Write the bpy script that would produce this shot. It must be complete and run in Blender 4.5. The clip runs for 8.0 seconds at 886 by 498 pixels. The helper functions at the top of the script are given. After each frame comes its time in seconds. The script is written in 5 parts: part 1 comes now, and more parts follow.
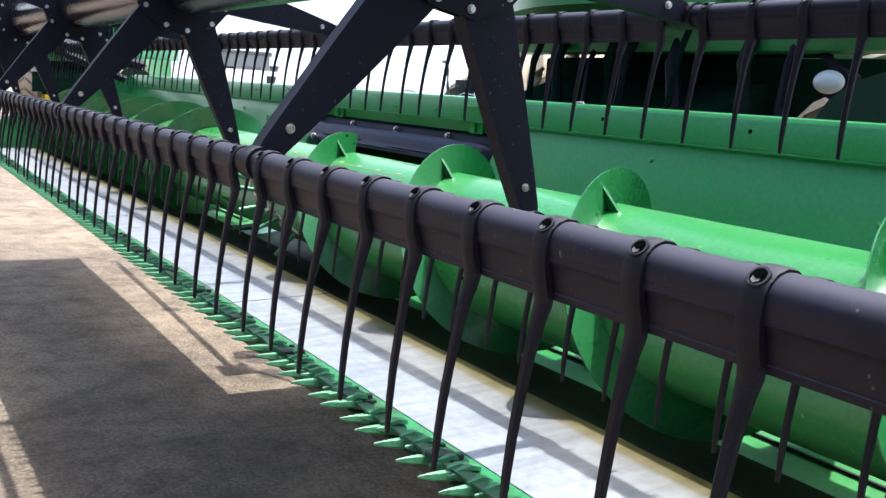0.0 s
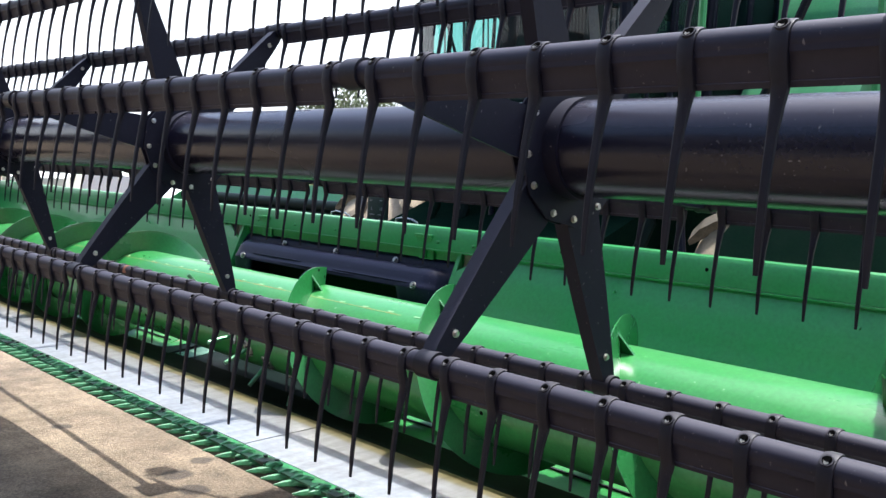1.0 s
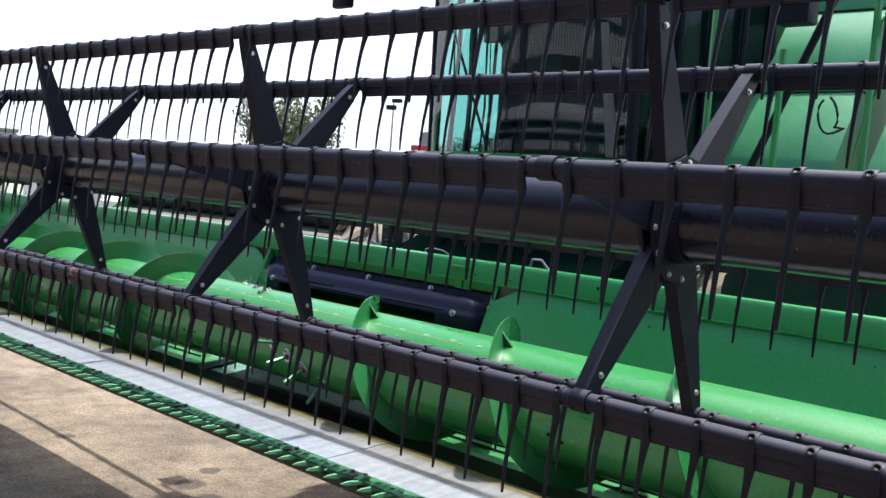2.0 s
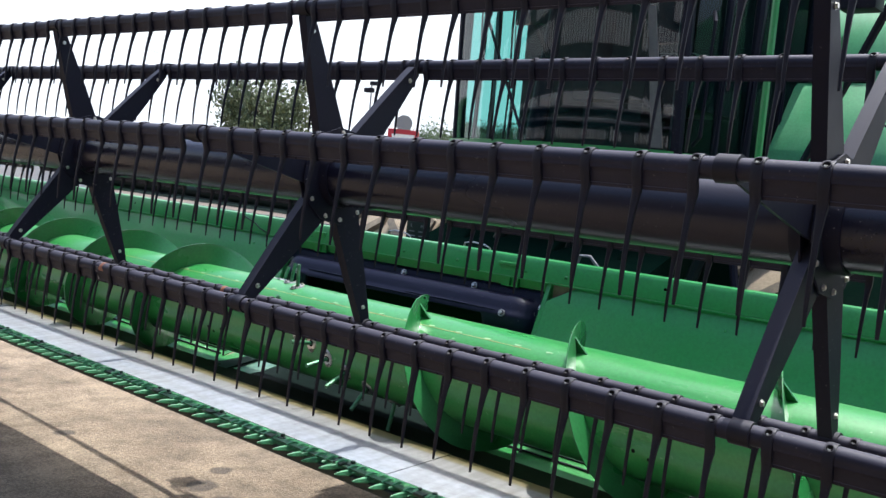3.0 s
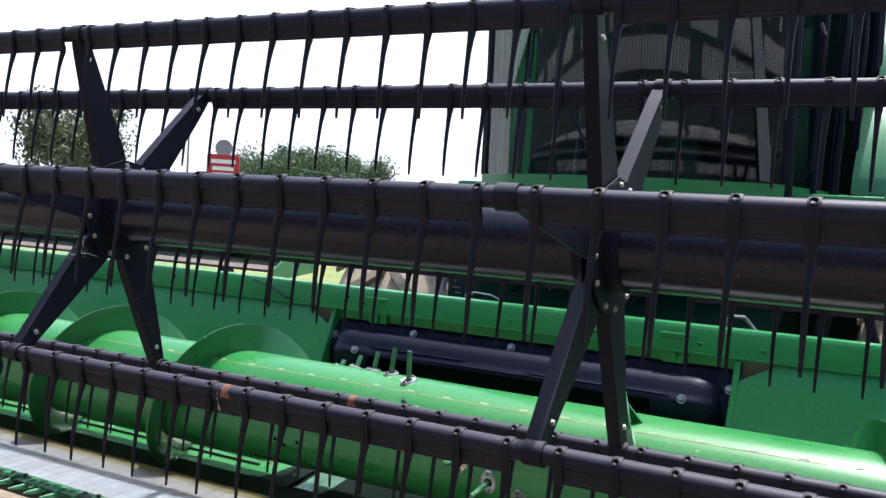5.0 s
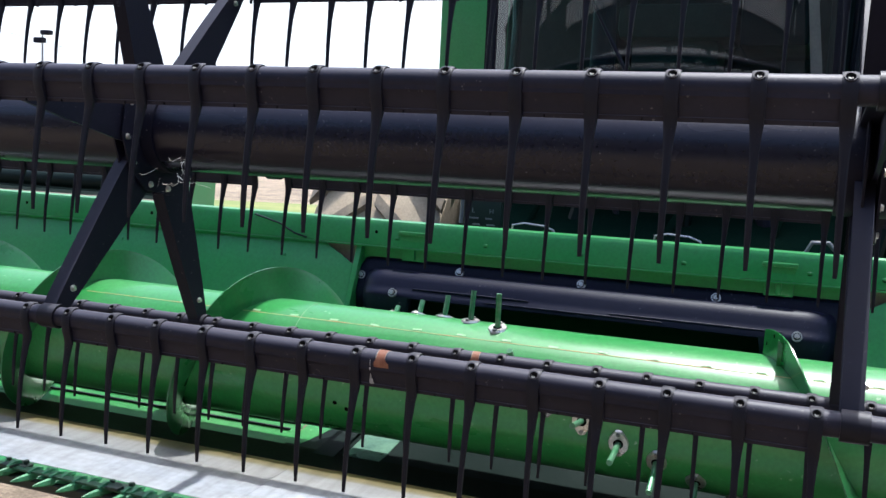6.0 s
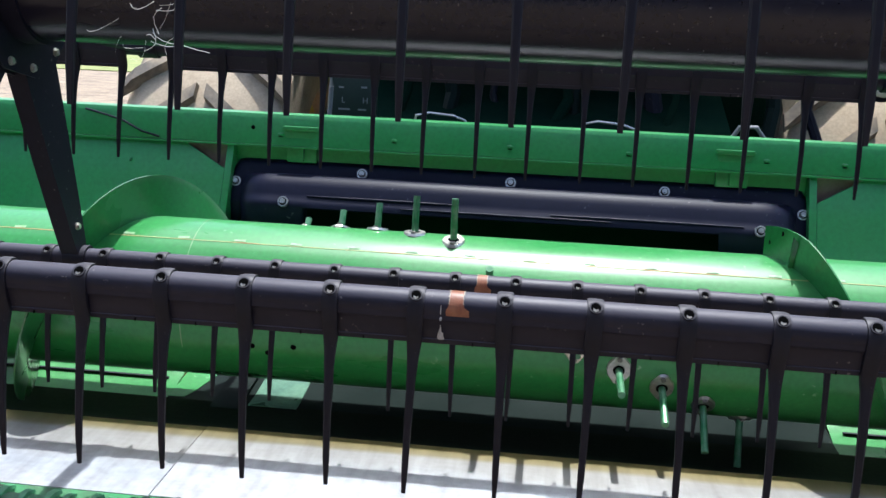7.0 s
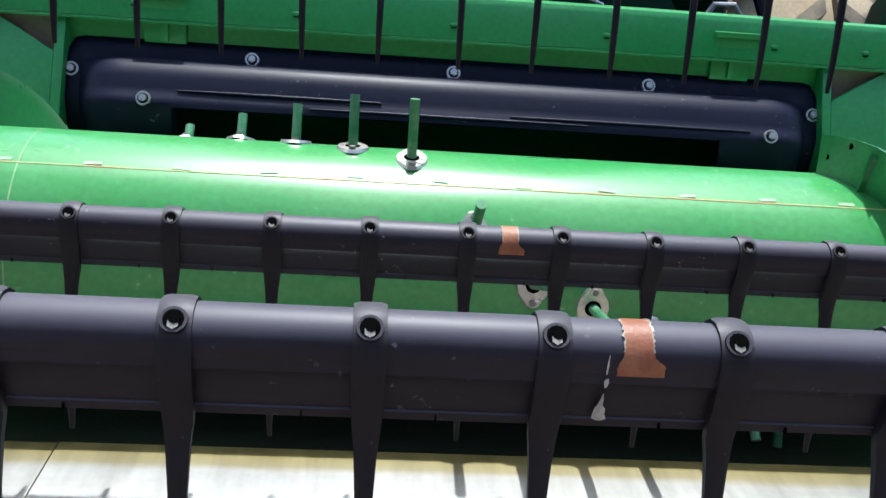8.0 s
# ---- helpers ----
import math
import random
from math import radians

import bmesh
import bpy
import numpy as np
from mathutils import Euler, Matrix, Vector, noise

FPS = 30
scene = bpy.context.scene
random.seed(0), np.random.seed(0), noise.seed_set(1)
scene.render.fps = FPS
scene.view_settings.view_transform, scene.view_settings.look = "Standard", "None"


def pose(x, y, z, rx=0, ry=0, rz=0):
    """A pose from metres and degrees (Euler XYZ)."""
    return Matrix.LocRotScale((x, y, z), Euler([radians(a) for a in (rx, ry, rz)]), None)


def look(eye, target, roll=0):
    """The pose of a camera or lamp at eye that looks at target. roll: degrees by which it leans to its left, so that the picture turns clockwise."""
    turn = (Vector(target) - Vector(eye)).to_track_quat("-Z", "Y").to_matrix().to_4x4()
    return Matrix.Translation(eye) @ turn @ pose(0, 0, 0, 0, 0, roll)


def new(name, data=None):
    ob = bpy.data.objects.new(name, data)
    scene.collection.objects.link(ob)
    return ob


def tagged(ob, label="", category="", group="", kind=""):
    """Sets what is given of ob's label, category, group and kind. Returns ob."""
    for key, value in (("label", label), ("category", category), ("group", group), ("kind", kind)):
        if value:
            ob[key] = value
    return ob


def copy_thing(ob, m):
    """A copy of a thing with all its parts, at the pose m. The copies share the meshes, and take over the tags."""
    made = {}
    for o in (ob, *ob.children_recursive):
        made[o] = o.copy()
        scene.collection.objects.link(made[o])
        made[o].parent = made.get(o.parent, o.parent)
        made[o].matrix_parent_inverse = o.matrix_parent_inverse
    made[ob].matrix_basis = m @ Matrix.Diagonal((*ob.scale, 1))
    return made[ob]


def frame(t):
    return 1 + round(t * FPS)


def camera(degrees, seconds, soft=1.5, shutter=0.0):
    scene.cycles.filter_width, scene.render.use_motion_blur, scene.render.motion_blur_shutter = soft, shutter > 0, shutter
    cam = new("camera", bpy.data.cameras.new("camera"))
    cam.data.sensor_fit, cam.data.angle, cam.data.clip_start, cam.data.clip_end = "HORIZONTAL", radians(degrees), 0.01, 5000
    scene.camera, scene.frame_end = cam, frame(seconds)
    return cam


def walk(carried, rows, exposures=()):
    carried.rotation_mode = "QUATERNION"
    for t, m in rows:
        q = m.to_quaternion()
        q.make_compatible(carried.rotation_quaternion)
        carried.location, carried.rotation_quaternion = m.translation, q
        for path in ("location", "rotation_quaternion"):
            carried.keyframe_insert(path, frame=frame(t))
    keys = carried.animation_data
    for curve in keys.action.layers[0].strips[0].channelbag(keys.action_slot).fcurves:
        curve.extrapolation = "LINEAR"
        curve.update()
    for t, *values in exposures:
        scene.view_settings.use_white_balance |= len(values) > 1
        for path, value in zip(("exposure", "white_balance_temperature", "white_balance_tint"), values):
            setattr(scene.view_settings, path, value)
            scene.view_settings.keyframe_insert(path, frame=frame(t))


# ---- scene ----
cam = camera(50.5, 8.0)
PATH = [
    (0, (4.273, -0.474, 1.539), (2.604, 0.581, 1.219), 3.9),
    (0.5, (4.207, -0.78, 1.663), (2.685, 0.493, 1.41), 3.1),
    (1, (4.14, -1.056, 1.745), (2.688, 0.311, 1.592), 2.8),
    (1.5, (4.048, -1.304, 1.809), (2.667, 0.14, 1.742), 3.5),
    (2, (4.057, -1.612, 1.839), (2.707, -0.142, 1.713), 4.5),
    (2.2, (4.028, -1.678, 1.847), (2.685, -0.204, 1.696), 5.0),
    (3.3, (3.449, -1.617, 1.832), (2.184, -0.076, 1.676), 4.7),
    (3.5, (3.306, -1.612, 1.825), (2.079, -0.04, 1.667), 4.2),
    (4, (2.941, -1.589, 1.859), (1.807, 0.055, 1.758), 3.5),
    (4.5, (2.563, -1.584, 1.861), (1.484, 0.099, 1.812), 3.2),
    (4.7, (2.412, -1.588, 1.871), (1.36, 0.113, 1.816), 3.3),
    (5.8, (1.551, -1.518, 1.814), (0.784, 0.32, 1.629), 3.0),
    (6, (1.41, -1.446, 1.8), (0.687, 0.407, 1.587), 2.7),
    (6.5, (1.122, -1.28, 1.769), (0.63, 0.636, 1.477), 2.7),
    (7, (0.835, -1.088, 1.728), (0.633, 0.86, 1.321), 2.6),
    (7.5, (0.67, -0.803, 1.686), (0.638, 1.138, 1.201), 2.9),
    (8, (0.582, -0.488, 1.651), (0.747, 1.405, 1.027), 4.4),
]
walk(cam, [(t, look(eye, target, roll)) for t, eye, target, roll in PATH], exposures=[(0, 1.4, 5850, 8), (0.5, 1.46, 5900, 8), (1, 1.38, 6000, 8), (2, 1.12, 5950, 8), (3.5, 1.08, 5950, 8), (4.5, 1.03, 5900, 8), (6, 1.08, 5800, 8), (6.5, 1.16, 5750, 8), (7.5, 1.22, 5750, 6), (8, 1.32, 5750, 4)])

# ---------------------------------------------------------------- world and sun
SUN_DIR = Vector((0.02, 0.299, 0.954)).normalized()
world = bpy.data.worlds.new("sky")
scene.world = world
world.use_nodes = True
wn = world.node_tree
sky = wn.nodes.new("ShaderNodeTexSky")
sky.sky_type = "NISHITA"
sky.sun_disc = False
sky.sun_elevation = math.asin(SUN_DIR.z)
sky.sun_rotation = math.atan2(SUN_DIR.x, SUN_DIR.y)
sky.dust_density = 4.0
wn.links.new(sky.outputs[0], wn.nodes["Background"].inputs[0])
wn.nodes["Background"].inputs[1].default_value = 0.14
sun_data = bpy.data.lights.new("sun", "SUN")
sun_data.energy = 3.2
sun_data.angle = radians(0.5)
sun_data.color = (1.0, 0.95, 0.87)
sun = new("sun", sun_data)
sun.matrix_world = look(SUN_DIR * 30, (0, 0, 0))


# ---------------------------------------------------------------- materials
def principled(name, colour, rough=0.5, metal=0.0, coat=0.0, spec=0.5):
    m = bpy.data.materials.new(name)
    m.use_nodes = True
    b = m.node_tree.nodes["Principled BSDF"]
    b.inputs["Base Color"].default_value = (*colour, 1)
    b.inputs["Roughness"].default_value = rough
    b.inputs["Metallic"].default_value = metal
    b.inputs["Coat Weight"].default_value = coat
    b.inputs["Specular IOR Level"].default_value = spec
    return m, m.node_tree, b


def tex(nt, scale, detail=4.0, stretch=(1, 1, 1), rough=0.55):
    co = nt.nodes.new("ShaderNodeTexCoord")
    mp = nt.nodes.new("ShaderNodeMapping")
    mp.inputs["Scale"].default_value = stretch
    n = nt.nodes.new("ShaderNodeTexNoise")
    n.inputs["Scale"].default_value = scale
    n.inputs["Detail"].default_value = detail
    n.inputs["Roughness"].default_value = rough
    nt.links.new(co.outputs["Object"], mp.inputs[0])
    nt.links.new(mp.outputs[0], n.inputs["Vector"])
    return n.outputs["Fac"]


def ramp(nt, fac, stops):
    r = nt.nodes.new("ShaderNodeValToRGB")
    while len(r.color_ramp.elements) < len(stops):
        r.color_ramp.elements.new(0.5)
    for e, (p, c) in zip(r.color_ramp.elements, stops):
        e.position = p
        e.color = (*c, 1) if len(c) == 3 else c
    nt.links.new(fac, r.inputs[0])
    return r.outputs["Color"]


def mix(nt, fac, a, b, how="MIX"):
    x = nt.nodes.new("ShaderNodeMix")
    x.data_type = "RGBA"
    x.blend_type = how
    for value, socket in ((fac, x.inputs[0]), (a, x.inputs[6]), (b, x.inputs[7])):
        if isinstance(value, (int, float)):
            socket.default_value = value
        elif isinstance(value, tuple):
            socket.default_value = (*value, 1)
        else:
            nt.links.new(value, socket)
    return x.outputs[2]


def relief(nt, b, fac, strength=0.2, distance=0.002):
    bump = nt.nodes.new("ShaderNodeBump")
    bump.inputs["Strength"].default_value = strength
    bump.inputs["Distance"].default_value = distance
    nt.links.new(fac, bump.inputs["Height"])
    nt.links.new(bump.outputs[0], b.inputs["Normal"])


def worn(name, colour, dusty, amount=0.5, rough=(0.3, 0.5), metal=0.0, coat=0.0, scale=3.0, grain=90.0, bump=0.15, stretch=(1, 1, 1), spec=0.5):
    """Paint or metal with dust patches at one scale and grain at another."""
    m, nt, b = principled(name, colour, rough[0], metal, coat, spec)
    big = tex(nt, scale, 5, stretch)
    fine = tex(nt, grain, 3)
    patch = ramp(nt, big, [(0.42, (0, 0, 0)), (0.72, (amount,) * 3)])
    c = mix(nt, patch, colour, dusty)
    shade = ramp(nt, fine, [(0.3, (0.86,) * 3), (0.7, (1.08,) * 3)])
    nt.links.new(mix(nt, 1.0, c, shade, "MULTIPLY"), b.inputs["Base Color"])
    nt.links.new(ramp(nt, big, [(0.35, (rough[0],) * 3), (0.75, (rough[1],) * 3)]), b.inputs["Roughness"])
    relief(nt, b, fine, bump, 0.001)
    return m


def dusty_lit_tops(m, dust, amount):
    """Lightens a material's upward faces: pale dust, and the sunlit sheen put into the colour."""
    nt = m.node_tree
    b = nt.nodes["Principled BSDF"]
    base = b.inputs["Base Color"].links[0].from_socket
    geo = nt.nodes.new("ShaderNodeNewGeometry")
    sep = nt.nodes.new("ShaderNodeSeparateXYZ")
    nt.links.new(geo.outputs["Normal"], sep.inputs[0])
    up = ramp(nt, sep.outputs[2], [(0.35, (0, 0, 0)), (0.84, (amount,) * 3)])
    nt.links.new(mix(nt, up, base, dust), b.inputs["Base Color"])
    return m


def flecked(m, fleck, scale):
    """Sparse pale specks of dried mud and chipped paint."""
    nt = m.node_tree
    b = nt.nodes["Principled BSDF"]
    base = b.inputs["Base Color"].links[0].from_socket
    spot = ramp(nt, tex(nt, scale, 2), [(0.69, (0, 0, 0)), (0.74, (0.7,) * 3)])
    patchy = ramp(nt, tex(nt, 6, 3), [(0.45, (0, 0, 0)), (0.62, (1, 1, 1))])
    both = mix(nt, 1.0, spot, patchy, "MULTIPLY")
    nt.links.new(mix(nt, both, base, fleck), b.inputs["Base Color"])
    return m


GREEN = worn("green_paint", (0.033, 0.235, 0.062), (0.075, 0.235, 0.092), 0.45, (0.3, 0.48), coat=0.2, scale=2.2, bump=0.05)
def make_flight():
    """Auger paint that is rubbed bare towards the outer edge of the flight."""
    m = worn("flight_green_paint", (0.025, 0.165, 0.042), (0.045, 0.17, 0.06), 0.5, (0.22, 0.4), coat=0.3, scale=4.0, bump=0.05)
    nt = m.node_tree
    b = nt.nodes["Principled BSDF"]
    base = b.inputs["Base Color"].links[0].from_socket
    co = nt.nodes.new("ShaderNodeTexCoord")
    flat = nt.nodes.new("ShaderNodeVectorMath")
    flat.operation = "MULTIPLY"
    nt.links.new(co.outputs["Object"], flat.inputs[0])
    flat.inputs[1].default_value = (0, 1, 1)
    size = nt.nodes.new("ShaderNodeVectorMath")
    size.operation = "LENGTH"
    nt.links.new(flat.outputs[0], size.inputs[0])
    wob = nt.nodes.new("ShaderNodeMath")
    wob.operation = "MULTIPLY_ADD"
    nt.links.new(tex(nt, 3.2, 4), wob.inputs[0])
    wob.inputs[1].default_value = 0.09
    nt.links.new(size.outputs["Value"], wob.inputs[2])
    bare = ramp(nt, wob.outputs[0], [(0.31, (0, 0, 0)), (0.335, (0.5,) * 3)])
    nt.links.new(mix(nt, bare, base, (0.15, 0.19, 0.15)), b.inputs["Base Color"])
    return m


SHIELD_GREEN = worn("pale_shield_green", (0.05, 0.25, 0.1), (0.14, 0.33, 0.18), 0.8, (0.35, 0.5), coat=0.15, scale=1.6, bump=0.04)
FLIGHT_GREEN = make_flight()
AUGER_GREEN = flecked(worn("auger_green_paint", (0.038, 0.245, 0.056), (0.105, 0.3, 0.105), 0.5, (0.27, 0.42), coat=0.25, scale=3.0, bump=0.05, stretch=(0.5, 2, 2)), (0.3, 0.45, 0.28), 45)
FLIGHT_RIM = worn("worn_flight_rim", (0.42, 0.55, 0.42), (0.2, 0.4, 0.2), 0.6, (0.3, 0.5), metal=0.3, scale=20, bump=0.1)
GUARD_GREEN = worn("guard_green_paint", (0.07, 0.28, 0.12), (0.05, 0.08, 0.045), 0.8, (0.35, 0.6), scale=25, bump=0.1)
BLACK = flecked(dusty_lit_tops(worn("black_paint", (0.004, 0.0039, 0.0125), (0.009, 0.0085, 0.017), 0.6, (0.5, 0.65), scale=4, bump=0.06, spec=0.2), (0.11, 0.107, 0.135), 0.3), (0.16, 0.15, 0.145), 110)
TUBE_BLACK = flecked(dusty_lit_tops(worn("tube_black_paint", (0.0062, 0.0057, 0.0145), (0.011, 0.0102, 0.019), 0.7, (0.2, 0.32), scale=2, bump=0.015, stretch=(0.3, 1, 1), spec=0.34), (0.1, 0.097, 0.125), 0.35), (0.16, 0.15, 0.145), 150)
PLASTIC = flecked(dusty_lit_tops(worn("tine_plastic", (0.007, 0.0063, 0.0118), (0.017, 0.015, 0.02), 0.6, (0.46, 0.66), scale=8, bump=0.1, spec=0.22), (0.1, 0.095, 0.108), 0.5), (0.16, 0.15, 0.145), 160)
BAT_BLACK = flecked(dusty_lit_tops(worn("bat_black_paint", (0.0085, 0.0077, 0.0178), (0.023, 0.0205, 0.033), 0.6, (0.46, 0.6), scale=11, bump=0.08, stretch=(0.35, 1, 1), spec=0.27), (0.115, 0.109, 0.135), 0.5), (0.16, 0.15, 0.145), 130)
COVER_BLACK = flecked(worn("moulded_black_plastic", (0.006, 0.0068, 0.02), (0.013, 0.015, 0.036), 0.35, (0.4, 0.55), scale=4, bump=0.04, stretch=(0.3, 2, 2), spec=0.14), (0.16, 0.16, 0.18), 90)
DARK = principled("dark_hollow", (0.003, 0.003, 0.003), 0.95, spec=0.0)[0]
ZINC = worn("zinc_bolt", (0.62, 0.6, 0.56), (0.35, 0.3, 0.25), 0.5, (0.25, 0.5), metal=0.9, scale=60, bump=0.1)
GREY_STEEL = worn("grey_painted_steel", (0.22, 0.22, 0.235), (0.3, 0.28, 0.26), 0.5, (0.4, 0.6), scale=10)
RUST = worn("rust_mark", (0.2, 0.062, 0.026), (0.3, 0.13, 0.065), 0.8, (0.45, 0.65), scale=45, grain=400, bump=0.4, stretch=(1.0, 0.6, 0.6))
CHIPPED = worn("chipped_edge", (0.34, 0.32, 0.26), (0.2, 0.14, 0.1), 0.9, (0.5, 0.7), scale=160, grain=500, bump=0.3)
DRIED = worn("dried_dropping", (0.3, 0.29, 0.29), (0.6, 0.59, 0.57), 0.9, (0.6, 0.8), scale=120, grain=400, bump=0.4)
def make_pan():
    """Worn bright sheet: clean and bluish in front, caked with tan crop dust towards the back."""
    m = worn("galvanised_sheet", (0.43, 0.45, 0.49), (0.33, 0.325, 0.32), 0.7, (0.42, 0.55), metal=0.6, scale=3.5, grain=45, bump=0.03, stretch=(0.5, 3, 1))
    nt = m.node_tree
    b = nt.nodes["Principled BSDF"]
    base = b.inputs["Base Color"].links[0].from_socket
    co = nt.nodes.new("ShaderNodeTexCoord")
    sep = nt.nodes.new("ShaderNodeSeparateXYZ")
    nt.links.new(co.outputs["Object"], sep.inputs[0])
    wob = nt.nodes.new("ShaderNodeMath")
    wob.operation = "MULTIPLY_ADD"
    nt.links.new(tex(nt, 6, 5, (0.35, 1, 1)), wob.inputs[0])
    wob.inputs[1].default_value = 0.14
    nt.links.new(sep.outputs[1], wob.inputs[2])
    cake = ramp(nt, wob.outputs[0], [(0.62, (0, 0, 0)), (0.7, (0.5,) * 3), (0.8, (0.75,) * 3)])
    c = mix(nt, cake, base, (0.25, 0.23, 0.19))
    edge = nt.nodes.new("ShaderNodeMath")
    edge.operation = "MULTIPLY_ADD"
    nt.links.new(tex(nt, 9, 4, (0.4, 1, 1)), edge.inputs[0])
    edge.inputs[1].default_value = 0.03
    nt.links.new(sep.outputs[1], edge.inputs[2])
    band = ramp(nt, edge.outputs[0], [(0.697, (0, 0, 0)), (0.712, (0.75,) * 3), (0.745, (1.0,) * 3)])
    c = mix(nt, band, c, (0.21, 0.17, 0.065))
    # streaks along the crop flow
    streak = ramp(nt, tex(nt, 26, 4, (1, 0.12, 1)), [(0.35, (0.82, 0.81, 0.8)), (0.6, (1.05, 1.05, 1.05))])
    nt.links.new(mix(nt, 1.0, c, streak, "MULTIPLY"), b.inputs["Base Color"])
    return m


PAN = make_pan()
# Front of the trough, darkened to hold the shade under the auger.
LIP = worn("shaded_trough_lip", (0.026, 0.032, 0.021), (0.04, 0.04, 0.028), 0.7, (0.6, 0.8), scale=5, bump=0.1, spec=0.02)
# Base darkened to hold the shade under the auger and in the opening.
TROUGH = worn("shaded_dark_steel", (0.0055, 0.012, 0.010), (0.010, 0.018, 0.0155), 0.6, (0.4, 0.6), scale=4, bump=0.05, spec=0.08)
# Green darkened to hold the cab's shade over the feeder.
HOUSING = worn("shaded_green_housing", (0.0055, 0.018, 0.012), (0.012, 0.026, 0.016), 0.7, (0.6, 0.8), scale=5, spec=0.0)
GRIMY_BOLT = worn("grimy_bolt", (0.22, 0.21, 0.195), (0.14, 0.12, 0.1), 0.8, (0.5, 0.7), metal=0.3, scale=150, bump=0.4)
RUBBER = worn("tyre_rubber", (0.025, 0.024, 0.023), (0.25, 0.2, 0.14), 0.8, (0.7, 0.9), scale=6, bump=0.3)
MUD = worn("dried_mud_on_tyre", (0.52, 0.42, 0.3), (0.4, 0.31, 0.21), 0.8, (0.85, 0.95), scale=9, bump=0.5)
WHITE = worn("white_paint", (0.78, 0.78, 0.76), (0.6, 0.57, 0.5), 0.5, (0.35, 0.55), scale=2)
SEAT = worn("seat_cloth", (0.03, 0.03, 0.032), (0.06, 0.06, 0.06), 0.5, (0.8, 0.95), scale=20)
YELLOW = worn("yellow_paint", (0.75, 0.55, 0.03), (0.6, 0.45, 0.1), 0.5, (0.4, 0.6), scale=10)
LAMP_GLASS = principled("lamp_glass", (0.8, 0.8, 0.76), 0.12, 0.0, 0.5)[0]
RED = worn("sign_red", (0.42, 0.02, 0.03), (0.35, 0.03, 0.03), 0.5, (0.5, 0.6), scale=1)
BARK = worn("bark", (0.11, 0.085, 0.06), (0.17, 0.14, 0.11), 0.8, (0.85, 0.95), scale=8, bump=0.6)
LEAF = worn("leaves", (0.085, 0.115, 0.05), (0.15, 0.17, 0.085), 0.9, (0.5, 0.7), scale=0.8, bump=0.1)
LEAF_B = worn("leaves_deep", (0.07, 0.115, 0.045), (0.11, 0.15, 0.06), 0.9, (0.5, 0.7), scale=0.8, bump=0.1)
SHED = worn("pale_steel_cladding", (0.36, 0.365, 0.38), (0.24, 0.24, 0.25), 0.6, (0.5, 0.7), scale=0.5)
SHED_DARK = worn("dark_doorway", (0.02, 0.021, 0.025), (0.035, 0.035, 0.04), 0.5, (0.7, 0.8), scale=0.7)
GRASS = worn("dry_grass", (0.16, 0.2, 0.05), (0.3, 0.27, 0.1), 0.8, (0.9, 0.95), scale=0.6, grain=30, bump=0.6)


def make_glass(name, tint, mirror, edge=0.25):
    """Tinted pane: clear body, a steady mirror share and a little more towards grazing."""
    m, nt, b = principled(name, (0.72, 0.9, 0.86), 0.03)
    clear = nt.nodes.new("ShaderNodeBsdfTransparent")
    clear.inputs[0].default_value = (*tint, 1)
    gloss = nt.nodes.new("ShaderNodeBsdfGlossy")
    gloss.inputs["Roughness"].default_value = 0.02
    fres = nt.nodes.new("ShaderNodeFresnel")
    fres.inputs[0].default_value = 1.45
    share = nt.nodes.new("ShaderNodeMath")
    share.operation = "MULTIPLY_ADD"
    nt.links.new(fres.outputs[0], share.inputs[0])
    share.inputs[1].default_value = edge
    share.inputs[2].default_value = mirror
    both = nt.nodes.new("ShaderNodeMixShader")
    nt.links.new(share.outputs[0], both.inputs[0])
    nt.links.new(clear.outputs[0], both.inputs[1])
    nt.links.new(gloss.outputs[0], both.inputs[2])
    nt.links.new(both.outputs[0], nt.nodes["Material Output"].inputs[0])
    return m


GLASS = make_glass("cab_glass", (0.4, 0.72, 0.67), 0.1)
SIDE_GLASS = make_glass("side_glass", (0.42, 0.66, 0.63), 0.03, 0.06)


